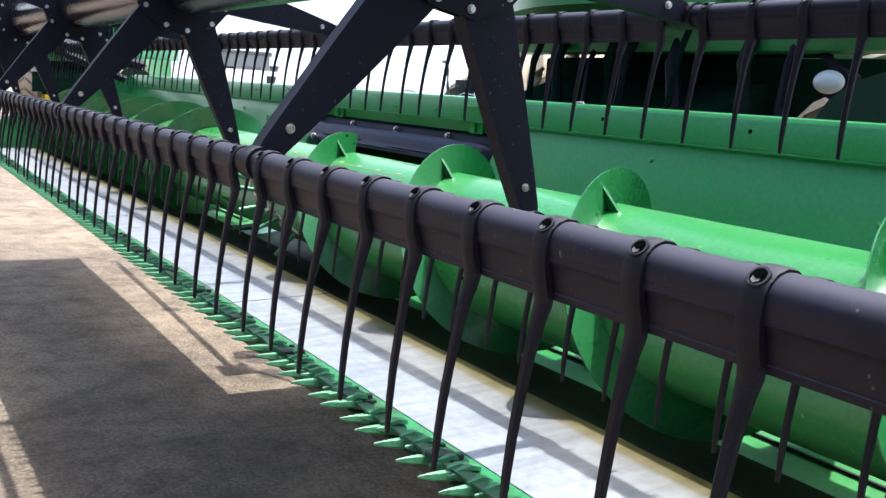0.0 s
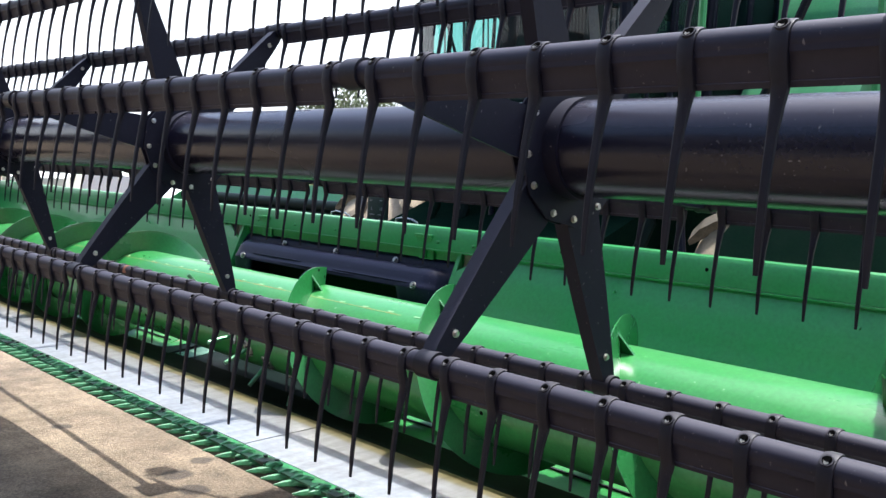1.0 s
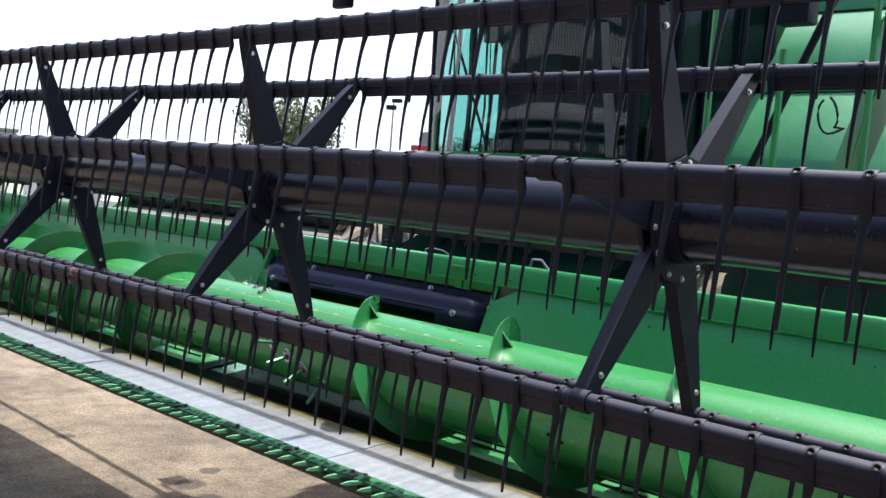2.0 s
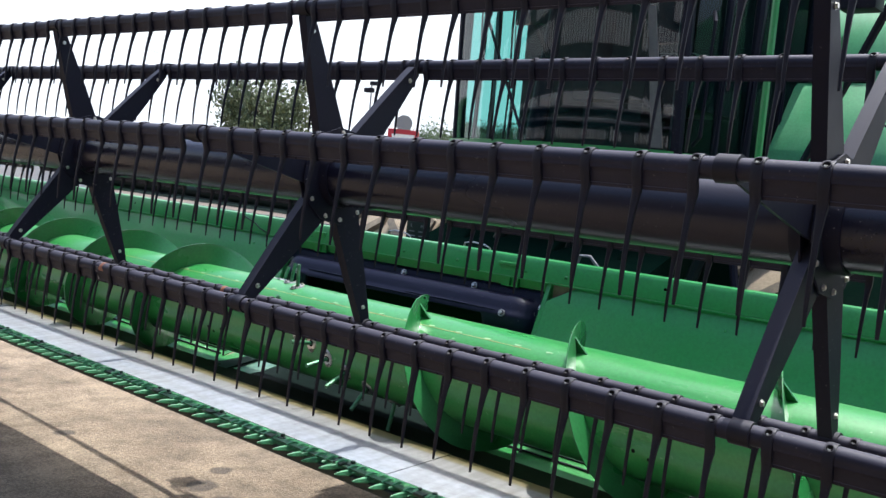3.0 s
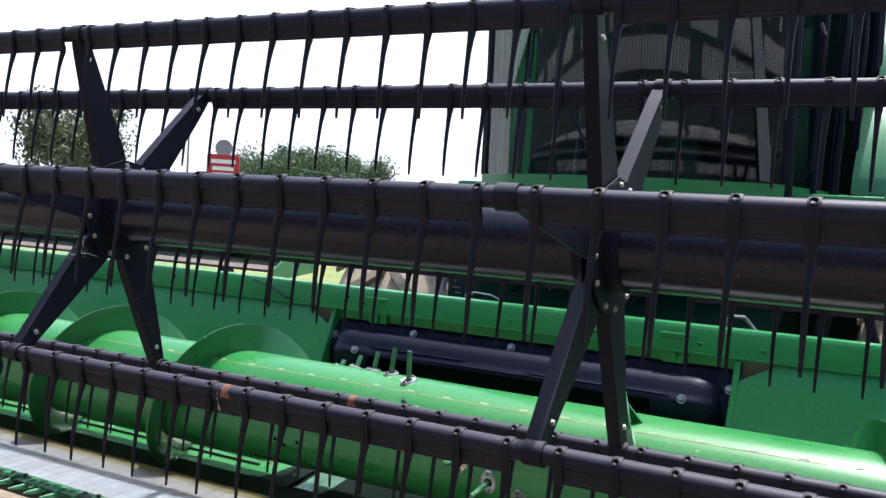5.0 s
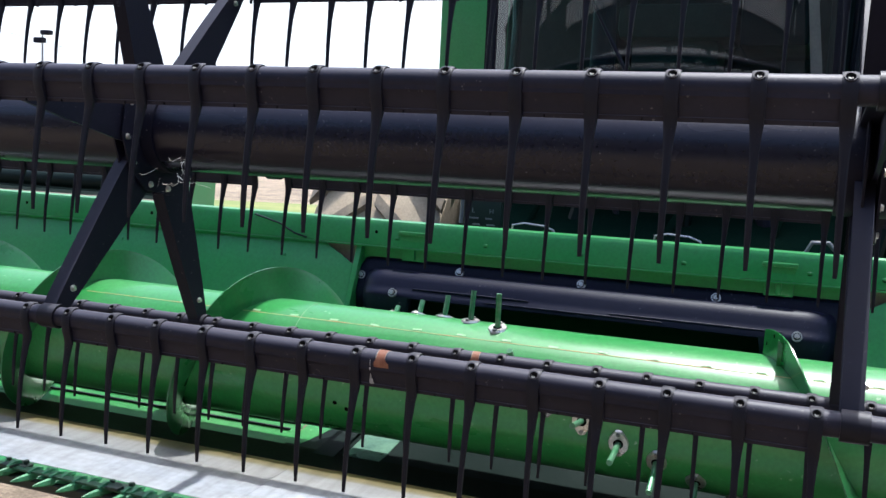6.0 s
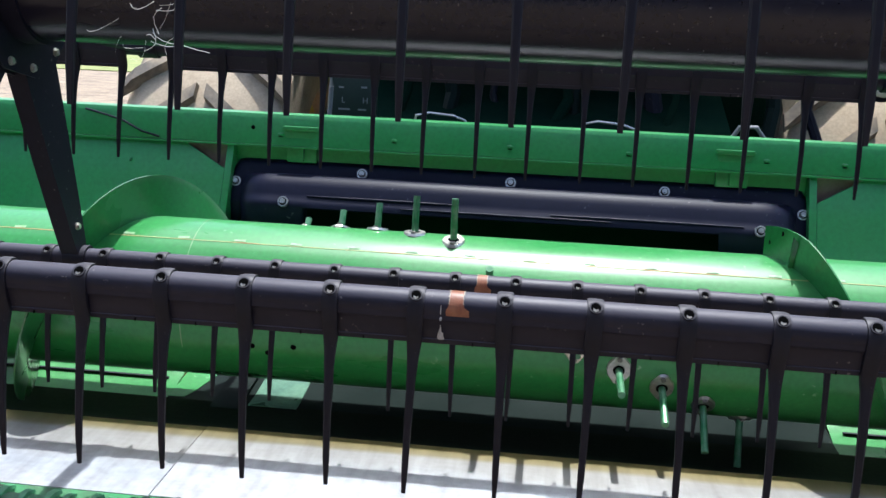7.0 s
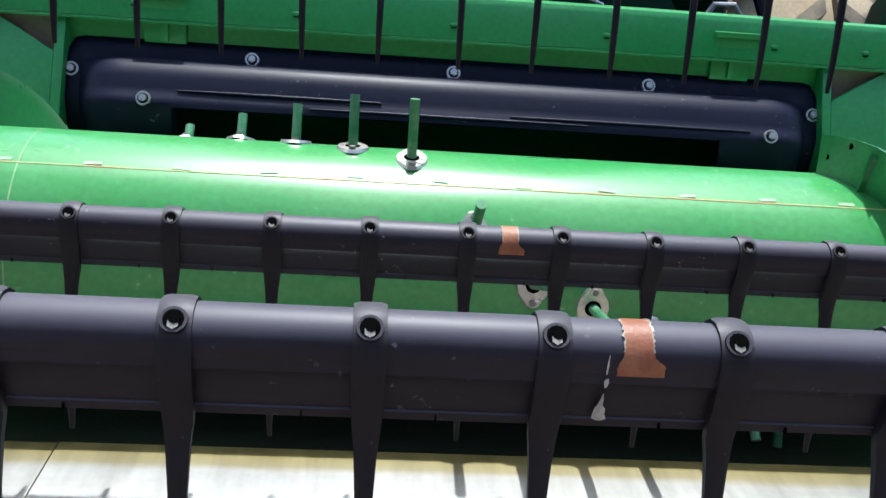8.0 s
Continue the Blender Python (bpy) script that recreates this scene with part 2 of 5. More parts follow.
def make_ground():
    m, nt, b = principled("yard_concrete", (0.4, 0.33, 0.25), 0.9)
    big = tex(nt, 0.7, 6)
    mid = tex(nt, 5, 6, rough=0.65)
    fine = tex(nt, 70, 5, rough=0.75)
    grit = tex(nt, 260, 2)
    c = ramp(nt, big, [(0.3, (0.22, 0.172, 0.124)), (0.5, (0.355, 0.278, 0.198)), (0.75, (0.45, 0.355, 0.25))])
    c = mix(nt, 1.0, c, ramp(nt, mid, [(0.31, (0.6, 0.585, 0.57)), (0.5, (0.95, 0.94, 0.93)), (0.68, (1.18, 1.155, 1.13))]), "MULTIPLY")
    c = mix(nt, 1.0, c, ramp(nt, fine, [(0.33, (0.6, 0.6, 0.61)), (0.5, (1, 1, 1)), (0.68, (1.25, 1.23, 1.2))]), "MULTIPLY")
    stones = nt.nodes.new("ShaderNodeTexVoronoi")
    stones.inputs["Scale"].default_value = 55
    nt.links.new(nt.nodes.new("ShaderNodeTexCoord").outputs["Object"], stones.inputs["Vector"])
    c = mix(nt, 1.0, c, ramp(nt, stones.outputs["Distance"], [(0.0, (1.15, 1.13, 1.1)), (0.35, (1.0, 1.0, 1.0)), (0.75, (0.76, 0.75, 0.74))]), "MULTIPLY")
    c = mix(nt, 1.0, c, ramp(nt, grit, [(0.35, (0.65, 0.65, 0.66)), (0.7, (1.2, 1.2, 1.18))]), "MULTIPLY")
    # cracks across the slab, and broad damp stains
    crack = nt.nodes.new("ShaderNodeTexVoronoi")
    crack.feature = "DISTANCE_TO_EDGE"
    crack.inputs["Scale"].default_value = 0.55
    bent = nt.nodes.new("ShaderNodeMixRGB")
    bent.inputs[0].default_value = 0.12
    nt.links.new(nt.nodes.new("ShaderNodeTexCoord").outputs["Object"], bent.inputs[1])
    wild = nt.nodes.new("ShaderNodeTexNoise")
    wild.inputs["Scale"].default_value = 2.5
    wild.inputs["Detail"].default_value = 6
    nt.links.new(nt.nodes.new("ShaderNodeTexCoord").outputs["Object"], wild.inputs["Vector"])
    nt.links.new(wild.outputs["Color"], bent.inputs[2])
    nt.links.new(bent.outputs[0], crack.inputs["Vector"])
    c = mix(nt, 1.0, c, ramp(nt, crack.outputs["Distance"], [(0.0, (0.82, 0.81, 0.8)), (0.004, (0.9, 0.89, 0.88)), (0.008, (1, 1, 1))]), "MULTIPLY")
    c = mix(nt, 1.0, c, ramp(nt, tex(nt, 1.7, 7, rough=0.62), [(0.36, (0.72, 0.7, 0.68)), (0.5, (1, 1, 1)), (0.62, (1.1, 1.1, 1.1))]), "MULTIPLY")
    # oil spots with ragged rims
    co = nt.nodes.new("ShaderNodeTexCoord")
    for x, y, r in ((-0.78, 1.68, 0.075), (-0.62, 1.45, 0.1), (-0.35, 1.40, 0.09), (-1.9, 1.30, 0.07), (-6.0, 2.6, 0.5), (0.2, 1.75, 0.16)):
        d = nt.nodes.new("ShaderNodeVectorMath")
        d.operation = "DISTANCE"
        nt.links.new(co.outputs["Object"], d.inputs[0])
        d.inputs[1].default_value = (x, y, 0)
        e = nt.nodes.new("ShaderNodeMath")
        e.operation = "MULTIPLY_ADD"
        nt.links.new(mid, e.inputs[0])
        e.inputs[1].default_value = r * 1.2
        nt.links.new(d.outputs["Value"], e.inputs[2])
        f = nt.nodes.new("ShaderNodeMapRange")
        f.inputs["From Min"].default_value = r * 1.7
        f.inputs["From Max"].default_value = r * 1.35
        nt.links.new(e.outputs[0], f.inputs["Value"])
        g = nt.nodes.new("ShaderNodeMath")
        g.operation = "MULTIPLY"
        nt.links.new(f.outputs[0], g.inputs[0])
        g.inputs[1].default_value = 0.72
        c = mix(nt, g.outputs[0], c, (0.055, 0.045, 0.04))
    nt.links.new(c, b.inputs["Base Color"])
    relief(nt, b, mix(nt, 0.5, fine, tex(nt, 28, 6, rough=0.7)), 1.0, 0.03)
    return m


GROUND = make_ground()


# ---------------------------------------------------------------- mesh helpers
def mesh_of(name, bm, mats, smooth=None):
    me = bpy.data.meshes.new(name)
    bmesh.ops.recalc_face_normals(bm, faces=bm.faces)
    bm.to_mesh(me)
    bm.free()
    for m in mats if isinstance(mats, (list, tuple)) else [mats]:
        me.materials.append(m)
    if smooth is not None:
        me.shade_smooth()
        me.set_sharp_from_angle(angle=radians(smooth))
    return me


def part(name, bm, mats, parent=None, label="", smooth=35, at=None):
    ob = new(name, mesh_of(name, bm, mats, smooth) if isinstance(bm, bmesh.types.BMesh) else bm)
    if at is not None:
        ob.matrix_basis = at
    ob.parent = parent
    if label:
        ob["label"] = label
    return ob


def thing(name, label, category, group="", at=(0, 0, 0)):
    ob = new(name)
    ob.location = at
    ob.empty_display_size = 0.1
    return tagged(ob, label, category, group)


def box(bm, lo, hi, mat=0, bevel=0.0):
    c = [(a + b) / 2 for a, b in zip(lo, hi)]
    s = [abs(b - a) for a, b in zip(lo, hi)]
    r = bmesh.ops.create_cube(bm, size=1, matrix=Matrix.Translation(c) @ Matrix.Diagonal((*s, 1)))
    faces = {f for v in r["verts"] for f in v.link_faces}
    for f in faces:
        f.material_index = mat
    if bevel:
        edges = list({e for v in r["verts"] for e in v.link_edges})
        out = bmesh.ops.bevel(bm, geom=edges, offset=bevel, segments=2, affect="EDGES", profile=0.6)
        for f in out["faces"]:
            f.material_index = mat


def obox(bm, m, size, mat=0, bevel=0.0):
    """A box of that size, its middle and turn from m."""
    r = bmesh.ops.create_cube(bm, size=1, matrix=m @ Matrix.Diagonal((*size, 1)))
    for f in {f for v in r["verts"] for f in v.link_faces}:
        f.material_index = mat
    if bevel:
        out = bmesh.ops.bevel(bm, geom=list({e for v in r["verts"] for e in v.link_edges}), offset=bevel, segments=2, affect="EDGES")
        for f in out["faces"]:
            f.material_index = mat


def rod(bm, a, b, r, r2=None, seg=12, mat=0, cap=True):
    a, b = Vector(a), Vector(b)
    m = Matrix.Translation((a + b) / 2) @ (b - a).to_track_quat("Z", "Y").to_matrix().to_4x4()
    out = bmesh.ops.create_cone(bm, cap_ends=cap, segments=seg, radius1=r, radius2=r if r2 is None else r2, depth=(b - a).length, matrix=m)
    for f in {f for v in out["verts"] for f in v.link_faces}:
        f.material_index = mat


def prism(bm, profile, x0, x1, mat=0, closed=True, cap=True):
    """A (y, z) outline drawn out along x."""
    a = [bm.verts.new((x0, y, z)) for y, z in profile]
    b = [bm.verts.new((x1, y, z)) for y, z in profile]
    n = len(profile)
    for i in range(n if closed else n - 1):
        f = bm.faces.new((a[i], a[(i + 1) % n], b[(i + 1) % n], b[i]))
        f.material_index = mat
    if closed and cap:
        bm.faces.new(a).material_index = mat
        bm.faces.new(b[::-1]).material_index = mat


def sheet(bm, line, x0, x1, thick, mat=0):
    """A bent sheet: an open (y, z) line with thickness, drawn out along x."""
    pts = [Vector(p) for p in line]
    back = []
    for i, p in enumerate(pts):
        d = (pts[min(i + 1, len(pts) - 1)] - pts[max(i - 1, 0)]).normalized()
        back.append(p + Vector((d.y, -d.x)) * thick)
    prism(bm, [tuple(p) for p in pts] + [tuple(p) for p in reversed(back)], x0, x1, mat)


def sweep(bm, path, radius, seg=8, mat=0):
    """A round tube along a list of points."""
    pts = [Vector(p) for p in path]
    rings = []
    for i, p in enumerate(pts):
        d = (pts[min(i + 1, len(pts) - 1)] - pts[max(i - 1, 0)]).normalized()
        q = d.to_track_quat("Z", "Y")
        r = radius(i / (len(pts) - 1)) if callable(radius) else radius
        rings.append([bm.verts.new(p + q @ Vector((r * math.cos(k * math.tau / seg), r * math.sin(k * math.tau / seg), 0))) for k in range(seg)])
    for r0, r1 in zip(rings, rings[1:]):
        for k in range(seg):
            bm.faces.new((r0[k], r0[(k + 1) % seg], r1[(k + 1) % seg], r1[k])).material_index = 1 if k == 1 else mat
    bm.faces.new(rings[0]).material_index = mat
    bm.faces.new(rings[-1][::-1]).material_index = mat


# ---------------------------------------------------------------- plan (metres; x along the header, y towards the combine, z up)
S = 0.1067                       # tine spacing
MID = 0.75                       # middle of the feed opening
X0, X1 = -3.82, 5.32             # ends of the header
SPIDERS = [14 * S * k for k in range(-2, 4)]
HUB = Vector((0.0, 0.342, 1.81))
HOLES = {"front_low": (0.0, 1.44), "rear_low": (0.497, 1.345), "rear_mid": (0.828, 1.729), "rear_top": (0.645, 2.205), "front_top": (0.153, 2.304), "front_mid": (-0.18, 1.908)}
TUBE_OFF = (0.0138, -0.0132)       # bat tube's axis from the bolt hole
AUG = Vector((0.0, 0.98, 1.146))
AUG_R = 0.181


# ---------------------------------------------------------------- ground
def build_ground():
    bm = bmesh.new()
    near = bmesh.ops.create_grid(bm, x_segments=60, y_segments=60, size=9)
    for v in bm.verts:
        v.co.z = 0.012 * (noise.noise(v.co * 0.5))
    rim = [e for e in bm.edges if e.is_boundary]
    out = bmesh.ops.extrude_edge_only(bm, edges=rim)
    for v in (g for g in out["geom"] if isinstance(g, bmesh.types.BMVert)):
        v.co = Vector((v.co.x * 170, v.co.y * 170, 0))
    ob = part("ground", bm, GROUND, smooth=None)
    tagged(ob, "sunlit tan gravelly concrete yard with stains and cracks", "ground", kind="structure")


# ---------------------------------------------------------------- header frame
def build_header():
    h = thing("grain_header", "green combine grain header with cutter bar, raised off the ground", "harvester header")
    # top beam: a folded box section along the whole back
    bm = bmesh.new()
    prism(bm, [(1.473, 1.458), (1.483, 1.53), (1.490, 1.542), (1.514, 1.546), (1.522, 1.536), (1.522, 1.42), (1.502, 1.42), (1.502, 1.4545)], X0, X1)
    part("top_beam", bm, GREEN, h)
    bm = bmesh.new()
    prism(bm, [(1.4655, 1.4515), (1.4655, 1.4555), (1.4725, 1.457), (1.4725, 1.4515)], X0, X1)
    part("beam_lip", bm, GREEN, h)
    # back panel wings on both sides of the opening
    lo, hi = -0.055, 1.555
    for x0, x1, cut in ((X0, lo, 1), (hi, X1, -1)):
        bm = bmesh.new()
        # front half of the trough, its shade put into the colour
        sheet(bm, [(0.745, 0.918), (0.762, 0.908), (0.79, 0.885), (0.90, 0.862), (1.03, 0.861)], x0, x1, -0.004)
        part("trough_lip", bm, LIP, h, "dark trough front with the auger's shade in its colour")
        bm = bmesh.new()
        sheet(bm, [(1.03, 0.861), (1.08, 0.864), (1.19, 0.90), (1.29, 0.985), (1.35, 1.10), (1.385, 1.22)], x0, x1, -0.004)
        part("trough", bm, AUGER_GREEN, h)
        for y, z in ((1.115, 0.884), (1.15, 0.895)):
            bm = bmesh.new()
            rod(bm, (x0 + 0.03, y, z), (x1 - 0.03, y, z), 0.004, seg=6)
            part("trough_rod", bm, BLACK, h)
        # upper plate with a slanting corner next to the opening
        bm = bmesh.new()
        e, far = (x1, x0) if cut > 0 else (x0, x1)
        out = [(far, 1.22), (e, 1.22), (e, 1.385), (e - cut * 0.13, 1.456), (far, 1.456)]
        a = [bm.verts.new((x, 1.385 + (z - 1.22) * 0.41, z)) for x, z in out]
        b = [bm.verts.new((x, 1.392 + (z - 1.22) * 0.41, z)) for x, z in out]
        bm.faces.new(a), bm.faces.new(b[::-1])
        for i in range(5):
            bm.faces.new((a[i], a[(i + 1) % 5], b[(i + 1) % 5], b[i]))
        part("back_panel", bm, GREEN, h)
        bm = bmesh.new()
        p, q = sorted((e + cut * 0.001, e + cut * 0.016))
        prism(bm, [(1.386, 1.222), (1.482, 1.456), (1.489, 1.456), (1.393, 1.222)], p, q)
        p, q = sorted((e + cut * 0.016, e + cut * 0.020))
        prism(bm, [(1.386, 1.222), (1.482, 1.456), (1.51, 1.456), (1.51, 0.95), (1.36, 0.95)], p, q)
        part("side_post", bm, GREEN, h)
        bm = bmesh.new()
        box(bm, (min(e, e - cut * 0.16), 1.494, 1.34), (max(e, e - cut * 0.16), 1.499, 1.456))
        part("inner_plate", bm, worn("rusty_plate", (0.2, 0.13, 0.11), (0.3, 0.22, 0.2), 0.7, (0.6, 0.8), scale=14), h, "rusty plate in the gap")
    # floor in front of the opening and the opening's own sheets
    bm = bmesh.new()
    sheet(bm, [(0.745, 0.918), (0.762, 0.908), (0.79, 0.885), (0.90, 0.862), (1.03, 0.861)], lo, hi, -0.004)
    part("trough_lip", bm, LIP, h, "dark trough front with the auger's shade in its colour")
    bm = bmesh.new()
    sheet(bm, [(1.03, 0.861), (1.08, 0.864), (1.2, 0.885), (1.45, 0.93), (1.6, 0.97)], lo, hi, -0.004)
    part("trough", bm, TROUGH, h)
    # green floor past the opening's edge, shaped as the sunlit strip's slanted end
    bm = bmesh.new()
    rows = [[bm.verts.new((x, y, z + dz)) for x, dz in ((lo, 0.0), (end, 0.0), (end, -0.003), (lo, -0.003))] for y, z, end in ((1.04, 0.8665, -0.015), (1.08, 0.8695, 0.0), (1.2, 0.8905, 0.04), (1.32, 0.913, 0.06))]
    for a, b in zip(rows, rows[1:]):
        for k in range(4):
            bm.faces.new((a[k], a[(k + 1) % 4], b[(k + 1) % 4], b[k]))
    bm.faces.new(rows[0][::-1]), bm.faces.new(rows[-1])
    part("sunlit_corner", bm, AUGER_GREEN, h)
    # pale sheet added for the pool of sunlight on the floor
    bm = bmesh.new()
    sheet(bm, [(1.02, 0.8645), (1.08, 0.868), (1.2, 0.889)], 0.155, 0.275, -0.003)
    part("sun_patch", bm, worn("sun_patch_green", (0.3, 0.52, 0.36), (0.09, 0.2, 0.16), 0.9, (0.22, 0.36), metal=0.5, scale=7, bump=0.05), h, "pale green sheet for the sunlit patch in the opening")
    bm = bmesh.new()
    prism(bm, [(0.99, 0.866), (1.05, 0.869), (1.2, 0.893), (1.3, 0.96), (1.2, 0.90), (1.05, 0.876)], 0.068, 0.138)
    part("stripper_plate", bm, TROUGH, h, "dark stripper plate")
    bm = bmesh.new()
    box(bm, (lo, 1.505, 1.36), (hi, 1.515, 1.458))
    part("upper_strip", bm, GREEN, h)
    for x in (0.157, 1.337):
        bm = bmesh.new()
        box(bm, (x - 0.045, 1.476, 1.462), (x + 0.045, 1.49, 1.507), 0, 0.004)
        box(bm, (x - 0.05, 1.467, 1.500), (x + 0.05, 1.49, 1.512), 0, 0.003)
        box(bm, (x - 0.042, 1.49, 1.41), (x + 0.042, 1.503, 1.458), 0, 0.002)
        box(bm, (x - 0.008, 1.478, 1.415), (x + 0.008, 1.503, 1.462), 0, 0.002)
        part("hook_bracket", bm, GREEN, h)
    # pan behind the knife, in lapped lengths
    cuts = [X0, -2.98, -1.43, 0.155, 1.72, 3.28, X1]
    for i, (a, b) in enumerate(zip(cuts, cuts[1:])):
        bm = bmesh.new()
        dz = 0.0015 * (i % 2)
        sheet(bm, [(0.438, 0.9115 + dz), (0.50, 0.914 + dz), (0.69, 0.9215 + dz), (0.742, 0.9225 + dz)], a + 0.0015, b - 0.0015, 0.003)
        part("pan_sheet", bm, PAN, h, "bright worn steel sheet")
    # cutter bar
    bm = bmesh.new()
    prism(bm, [(0.400, 0.897), (0.400, 0.909), (0.432, 0.913), (0.4365, 0.910), (0.4365, 0.885), (0.41, 0.885)], X0, X1)
    part("cutter_bar", bm, worn("grimy_bar_green", (0.03, 0.22, 0.065), (0.035, 0.07, 0.03), 0.8, (0.4, 0.6), scale=18, bump=0.1), h)
    bm = bmesh.new()
    box(bm, (X0, 0.368, 0.913), (X1, 0.392, 0.918))
    part("knife_back", bm, worn("grimy_knife", (0.026, 0.11, 0.045), (0.06, 0.09, 0.055), 0.6, (0.4, 0.6), scale=25), h, "grimy dark knife back")
    # lower face of the bar, its shade put into the dark colour
    bm = bmesh.new()
    prism(bm, [(0.366, 0.893), (0.372, 0.897), (0.40, 0.896), (0.45, 0.884), (0.45, 0.862), (0.392, 0.858), (0.372, 0.872)], X0, X1)
    part("underside_strip", bm, worn("shaded_underside", (0.016, 0.03, 0.018), (0.05, 0.042, 0.03), 0.8, (0.6, 0.8), scale=12, bump=0.2), h, "dark lower face under the guards with shade in its colour")
    build_guards(h)
    build_cover(h, lo, hi)
    # end sheets
    for x in (X0, X1):
        bm = bmesh.new()
        out = [(0.10, 0.86), (0.42, 0.84), (1.2, 0.84), (1.62, 1.0), (1.62, 1.55), (1.2, 1.5), (0.75, 1.25), (0.3, 1.05)]
        prism(bm, out, x - 0.012, x + 0.012)
        part("end_sheet", bm, GREEN, h)
    # hydraulic line and its block behind the beam
    bm = bmesh.new()
    sweep(bm, [(-0.42, 1.695, 1.47), (-1.5, 1.725, 1.46), (-2.6, 1.765, 1.47), (-3.6, 1.79, 1.47)], 0.022, 8)
    part("hydraulic_line", bm, BLACK, h)
    bm = bmesh.new()
    box(bm, (-0.535, 1.625, 1.42), (-0.345, 1.785, 1.5), 0, 0.008)
    part("valve_block", bm, BLACK, h)
    # slots and holes along the beam, and a cable across it
    bm = bmesh.new()
    rod(bm, (0, -0.0015, 0), (0, 0.003, 0), 0.006, seg=12)
    dot = mesh_of("beam_hole", bm, DARK)
    for x in (-2.6, -1.55, -0.93, 0.02, 2.05, 2.62, 3.5):
        part("beam_hole", dot, None, h, at=pose(x, 1.4795, 1.503))
    bm = bmesh.new()
    bmesh.ops.create_uvsphere(bm, u_segments=12, v_segments=8, radius=0.009, matrix=Matrix.Diagonal((1, 0.45, 0.62, 1)))
    box(bm, (-0.006, -0.0042, -0.0062), (0.006, 0.002, -0.0045), 1)
    slot = mesh_of("beam_slot", bm, [GREEN, DARK], 40)
    for x in (0.10, 0.42, 0.74, 1.06, 1.42, 1.62):
        part("beam_slot", slot, None, h, at=pose(x, 1.4775, 1.487, 0, 0, 0))
    bm = bmesh.new()
    sweep(bm, [(-0.47, 1.478, 1.531), (-0.42, 1.4745, 1.52), (-0.36, 1.4725, 1.505), (-0.30, 1.470, 1.476), (-0.25, 1.469, 1.464)], 0.003, 6)
    part("cable", bm, BLACK, h)
    for x in (-1.05, -0.33, 2.3, 3.1):
        bm = bmesh.new()
        rod(bm, (x, 1.450, 1.40), (x, 1.459, 1.396), 0.0055, seg=6)
        part("panel_bolt", bm, GREEN, h)
    for x in (0.523, 1.01):
        bm = bmesh.new()
        sweep(bm, [(x - 0.075, 1.66, 1.50), (x - 0.07, 1.66, 1.548), (x - 0.03, 1.66, 1.557), (x + 0.04, 1.66, 1.552), (x + 0.075, 1.66, 1.54), (x + 0.08, 1.66, 1.50)], 0.004, 6)
        part("grab_wire", bm, ZINC, h, "bright bent wire handle")
    # under-frame behind the trough
    bm = bmesh.new()
    box(bm, (X0, 1.05, 0.76), (-0.3, 1.22, 0.85), 0, 0.01)
    box(bm, (1.8, 1.05, 0.76), (X1, 1.22, 0.85), 0, 0.01)
    part("lower_beam", bm, GREEN, h)
    for x in (-3.7, -2.4, -1.2, -0.2, 1.7, 2.7, 3.9, 5.2):
        bm = bmesh.new()
        box(bm, (x - 0.03, 1.425, 1.24), (x + 0.03, 1.465, 1.30), 0, 0.004)
        part("upright", bm, GREEN, h)
    return h


def guard_mesh(long):
    bm = bmesh.new()
    n = 0.098 if long else 0.062
    rings = [(0.0, 0.012, 0.010), (0.014, 0.0135, 0.011), (n * 0.5, 0.0095, 0.009), (n * 0.78, 0.0052, 0.006), (n, 0.0012, 0.002)]
    prev = None
    for d, w, t in rings:
        y, z = 0.405 - d, 0.9 + 0.010 * d / n
        ring = [bm.verts.new((sx * w, y, z + sz * t)) for sx, sz in ((-1, -0.5), (-0.6, -1), (0.6, -1), (1, -0.5), (0.7, 0.8), (0, 1.1), (-0.7, 0.8))]
        if prev:
            for k in range(7):
                bm.faces.new((prev[k], prev[(k + 1) % 7], ring[(k + 1) % 7], ring[k]))
        else:
            bm.faces.new(ring)
        prev = ring
    bm.faces.new(prev[::-1])
    # upper lip over the knife
    rings = [(0.004, 0.009, 0.916), (0.026, 0.0085, 0.921), (0.05, 0.003, 0.915)]
    prev = None
    for d, w, z in rings:
        ring = [bm.verts.new((sx * w, 0.412 - d, z + sz * 0.0035)) for sx, sz in ((-1, -1), (1, -1), (0.8, 1), (-0.8, 1))]
        if prev:
            for k in range(4):
                bm.faces.new((prev[k], prev[(k + 1) % 4], ring[(k + 1) % 4], ring[k]))
        else:
            bm.faces.new(ring)
        prev = ring
    bm.faces.new(prev[::-1])
    return mesh_of("guard", bm, GUARD_GREEN, 40)


